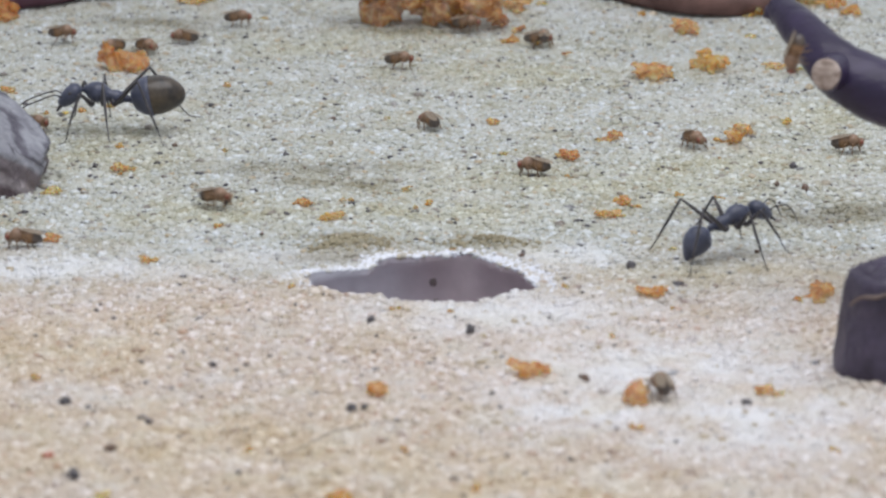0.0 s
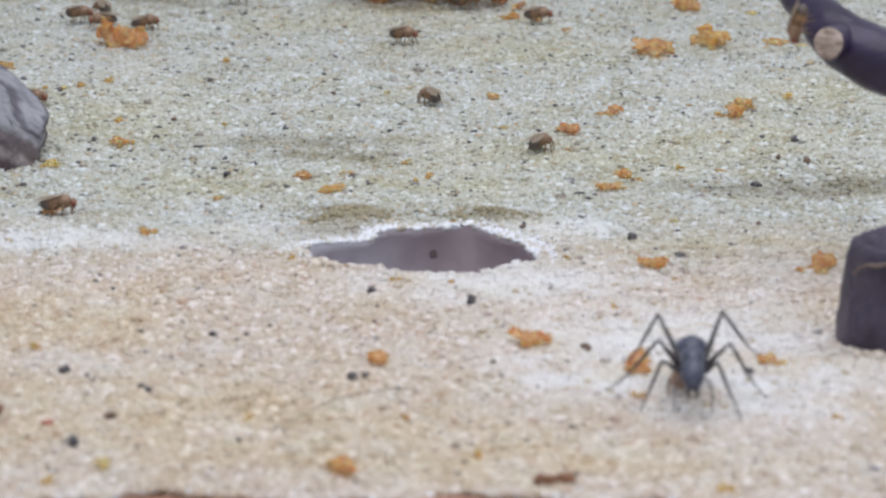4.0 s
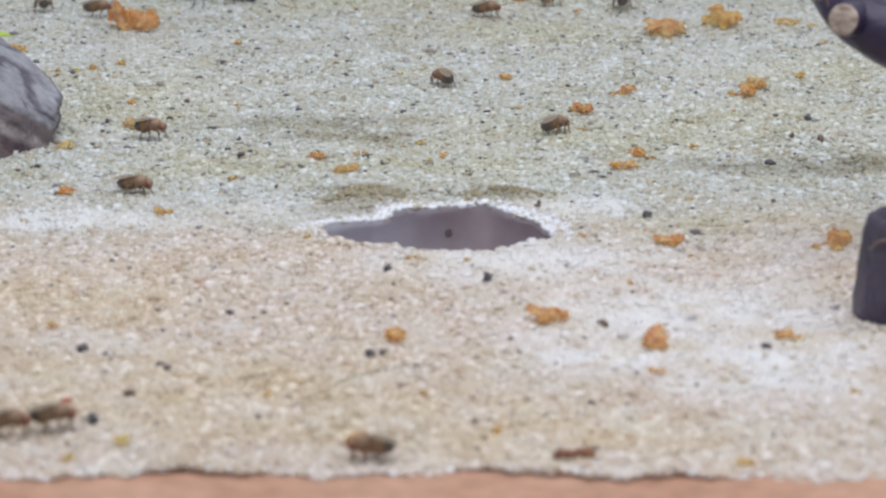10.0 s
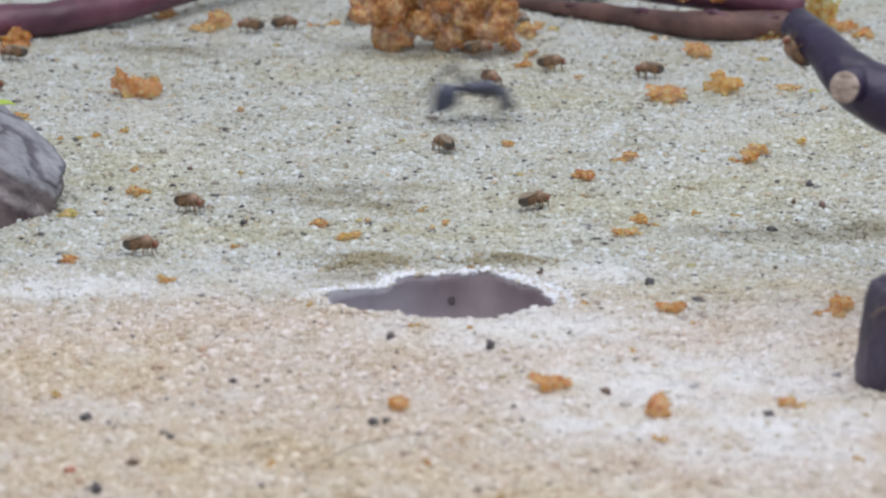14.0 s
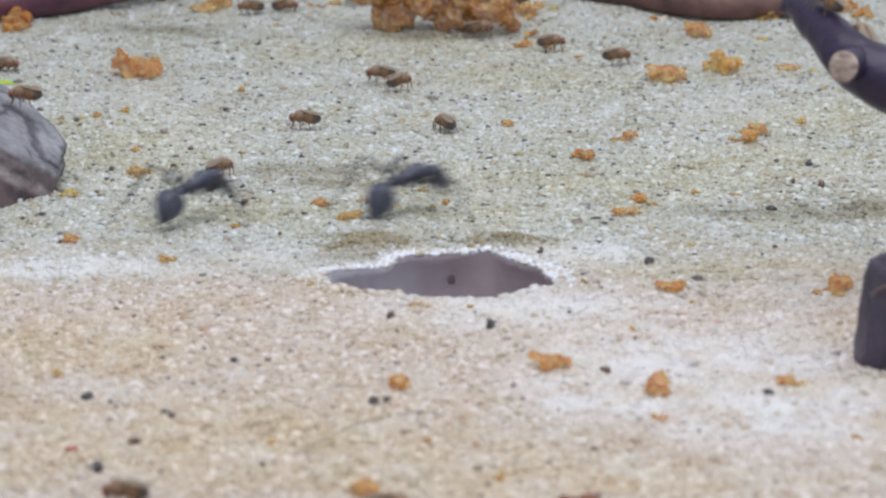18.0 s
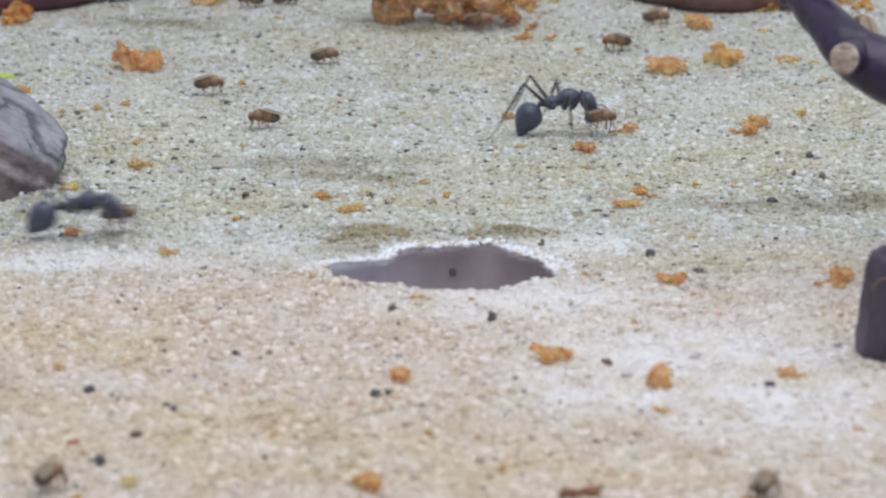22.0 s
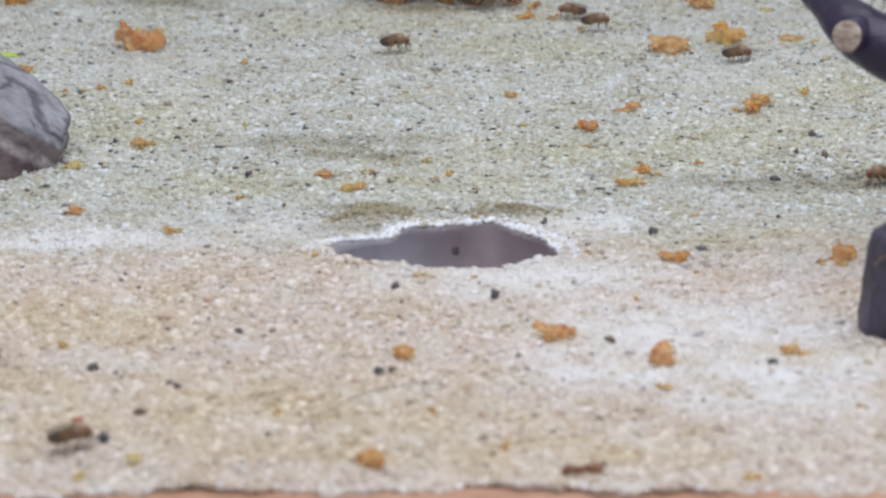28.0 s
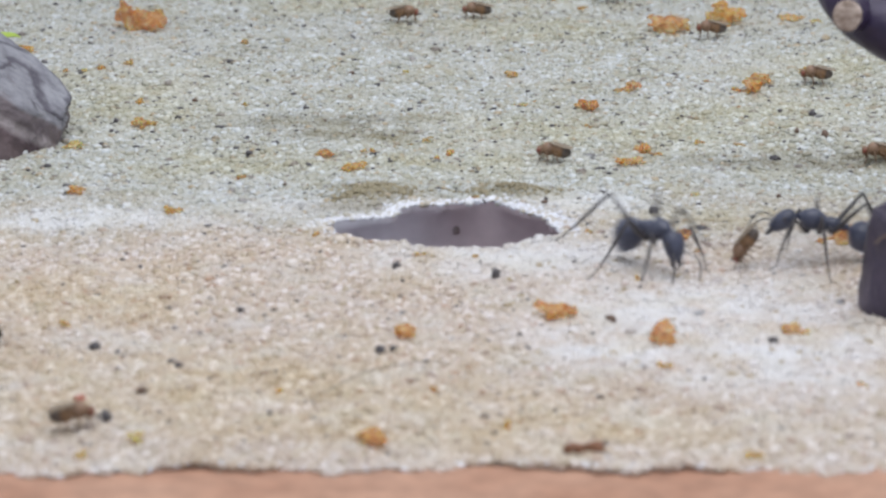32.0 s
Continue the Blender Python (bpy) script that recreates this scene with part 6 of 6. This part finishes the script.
    fly_o = [
        (0, -42.5, 57.2, 0, 0, 0), (5.5, -42.5, 57.2, 0, 0, 0), (6, -40.1, 53.6, 0, -30, 0), (7, -38.7, 49.3, 0, -40, 0),
        (8, -35, 38.9, 0, -40, 0), (9, -31.7, 37.7, 0, -15, 0), (10, -29.4, 35.5, 0, -20, 0), (11, -27, 32.8, 0, -30, 0),
        (12, -25.9, 33.2, 0, -20, 0), (13, -25.6, 32.1, 0, -20, 0), (14, -25.6, 32.3, 0, -30, 0), (16, -22, 49.6, 0, 30, 0),
        (17, -19.1, 62.2, 0, 5, 0), (17.33, -18, 62, 0, 62, 0), (17.67, -16.8, 61.7, 0, 118, 0),
        (18, -15.7, 61.5, 0, 175, 0), (19, -16.2, 65, 0, 175, 0), (19.5, -15.8, 62.4, 0, 222, 0),
        (20, -15.4, 59.7, 0, 270, 0), (21, -16.5, 56.9, 0, 270, 0), (21.5, -18.3, 57.7, 0, 222, 0),
        (22, -20.1, 58.6, 0, 175, 0), (22.33, -22.7, 55.4, 0, 118, 0), (22.67, -25.4, 52.3, 0, 62, 0),
        (23, -28.1, 49.1, 0, 5, 0), (23.17, -29.8, 48.6, 0, 63, 0), (23.33, -31.6, 48.1, 0, 122, 0),
        (23.5, -33.3, 47.6, 0, 180, 0), (24, -38.4, 44.2, 0, 175, 0), (24.6, -44.4, 44.9, 0, 180, 0),
        (26, -55.6, 44.8, 0, 180, 0), (32, -55.6, 44.8, 0, 180, 0),
    ]
    fly_p = [
        (0, -35.5, -47.6, 0, 0, 0), (8, -32.4, -56.1, 0, 0, 0), (9, -31.4, -57.7, 0, 0, 0), (10, -28.9, -56.6, 0, 5, 0),
        (10.5, -28.9, -50.9, 0, 60, 0), (10.7, -28.4, -44.3, 0, 80, 0), (11, -29.9, -41, 0, 110, 0),
        (11.5, -33.9, -37.9, 0, 165, 0), (12, -38.6, -36.2, 0, 180, 0), (32, -38.6, -36.2, 0, 180, 0),
    ]
    fly_q = [
        (0, -36.6, -48.9, 0, 0, 0), (9, -34.3, -58.3, 0, 0, 0), (10, -32.1, -58, 0, 0, 0), (10.5, -30.1, -55.7, 0, 50, 0),
        (10.7, -29.6, -54.6, 0, 60, 0), (11, -29.1, -54.6, 0, 70, 0), (11.25, -31, -53.4, 0, 125, 0),
        (11.5, -33, -52.2, 0, 180, 0), (12, -37.7, -52.3, 0, 180, 0), (32, -37.7, -52.3, 0, 180, 0),
    ]
    fly_r = [
        (0, -43.6, -60.8, 0, 0, 0), (12, -43.7, -69.2, 0, 0, 0), (15.5, -35.3, -61.5, 0, 0, 0),
        (16, -31.3, -62.1, 0, 58, 0), (16.5, -27.4, -62.8, 0, 117, 0), (17, -23.4, -63.4, 0, 175, 0),
        (18, -23.9, -63.2, 0, 178, 0), (20, -28.5, -62.6, 0, 178, 0), (20.5, -29.3, -61.4, 0, 139, 0),
        (21, -30.1, -60.3, 0, 100, 0), (22, -29.5, -60.8, 0, 70, 0), (23, -28.7, -57.2, 0, 20, 0),
        (24, -28.5, -56.6, 0, 20, 0), (25, -28.5, -56.6, 0, 20, 0), (28, -28.5, -56.8, 0, 20, 0),
        (29, -28.4, -57, 0, 20, 0), (31, -28.5, -57.4, 0, 15, 0), (32, -28.5, -56.9, 0, 15, 0),
    ]
    fly_s = [
        (0, -54.6, 90.6, 0, 0, 0), (19, -51, 91.2, 0, 0, 0), (20, -42.8, 85.8, 0, 0, 0), (21, -35, 84.9, 0, 0, 0),
        (22, -26.6, 76.2, 0, 5, 0), (23, -11.6, 77.1, 0, 0, 0), (24, 15.1, 88.2, 0, 0, 0), (25, 16.2, 96.5, 0, 5, 0),
        (26, 15.7, 99.6, 0, 57, 0), (27, 15.2, 102.6, 0, 108, 0), (28, 14.7, 105.7, 0, 160, 0),
        (29, 13.7, 104.5, 0, 170, 0), (30, 13.9, 101.8, 0, 170, 0), (31, 11.4, 97.6, 0, 175, 0), (32, 2.9, 93.8, 0, 178, 0),
    ]
    fly_t = [
        (0, 12.9, 103.6, 0, 0, 0), (19, 12.9, 103.6, 0, 0, 0), (20, 16.5, 107, 0, 0, 0), (21, 20.8, 108.5, 0, 10, 0),
        (22, 26.2, 114.4, 0, 10, 0), (23, 36.8, 108.2, 0, 0, 0), (23.33, 36.1, 103.3, 0, -60, 0),
        (23.67, 35.3, 98.4, 0, -120, 0), (24, 34.5, 93.5, 0, -180, 0), (24.33, 33.1, 89.8, 0, -233, 0),
        (24.67, 31.7, 86.1, 0, -287, 0), (25, 30.3, 82.4, 0, -340, 0), (28, 33, 80.1, 0, -355, 0),
        (28.33, 32.1, 80, 0, -297, 0), (28.67, 31.3, 79.9, 0, -240, 0), (29, 30.5, 79.8, 0, -182, 0),
        (30, 30.6, 79.1, 0, -182, 0), (31, 30.6, 81.5, 0, -182, 0), (32, 29.7, 82.4, 0, -182, 0),
    ]
    fly_u = [
        (0, 47.9, 25.3, 0, 180, 0), (27, 47.9, 25.3, 0, 180, 0), (28, 41.8, 22.2, 0, 178, 0), (29, 41.5, 22.6, 0, 175, 0),
        (30, 41.8, 24.1, 0, 175, 0), (32, 41.5, 23, 0, 175, 0),
    ]
    fly_v = [
        (0, 46.5, 1.7, 0, 180, 0), (28, 46.5, 1.7, 0, 180, 0), (29, 39.6, 4.6, 0, 175, 0), (30, 38.2, 14.1, 0, 172, 0),
        (30.33, 32, 14.9, 0, 115, 0), (30.67, 25.9, 15.8, 0, 57, 0), (31, 19.8, 16.7, 0, 0, 0),
        (31.17, 17.9, 16.8, 0, 57, 0), (31.33, 16, 17, 0, 113, 0), (31.5, 14.1, 17.1, 0, 170, 0),
        (32, 9.7, 23.9, 0, 165, 0),
    ]
    fly_y = [
        (0, 52.2, 19.4, 0, 180, 0), (30.5, 44.5, 2.4, 0, 180, 0), (31, 38.8, -5, 1, 190, 0),
        (31.3, 34.7, -6.4, 1.5, 190, 0), (31.5, 31.8, -9.8, 1.5, 185, 0), (31.7, 27.2, -13.7, 1.2, 180, 0),
        (31.8, 26.1, -14.4, 1.2, 180, 0), (31.9, 26.1, -14.6, 1.2, 180, -20), (32, 26.3, -14.3, 1.2, 175, -60),
    ]
    fly_w = [
        (0, 55.6, 62.5, 0, 180, 0), (29.5, 55.6, 62.5, 0, 180, 0), (30.4, 46.7, 60.3, 0, 180, 0),
        (31, 42.4, 60.7, 0, 175, 0), (32, 39.1, 58, 0, 178, 0),
    ]
    fly_x = [
        (0, 44, 49.8, 0, 0, 0), (1, 44, 50.2, 0, 0, 0), (2, 50.9, 50.8, 0, 0, 0), (32, 50.9, 50.8, 0, 0, 0),
    ]
    fly_rows = {"a": fly_a, "b": fly_b, "c": fly_c, "d": fly_d, "e": fly_e, "f": fly_f, "g": fly_g, "h": fly_h, "i": fly_i, "j": fly_j, "k": fly_k, "l": fly_l, "m": fly_m, "n": fly_n, "aa": fly_aa, "bb": fly_bb, "o": fly_o, "p": fly_p, "q": fly_q, "r": fly_r, "s": fly_s, "t": fly_t, "u": fly_u, "v": fly_v, "y": fly_y, "w": fly_w, "x": fly_x}
    for ant, legs, size, plan in ((black_ant, black_legs, black_size, ant_a), (grey_ant, grey_legs, grey_size, ant_b), (big_ant, big_legs, big_size, ant_d), (other_ant, other_legs, other_size, ant_c)):
        walk(ant, rows_of(plan))
        gait(legs, plan, size)
    flies = [model_fly] + [copy_thing(model_fly, pose(0, 0, 0)) for _ in range(len(fly_rows) - 1)]
    for fly, plan in zip(flies, fly_rows.values()):
        walk(fly, rows_of(plan))


for x, y, turn in STILL_FLIES:
    copy_thing(model_fly, pose(x * MM, y * MM, 0.1 * MM, 0, 0, turn))
motions()
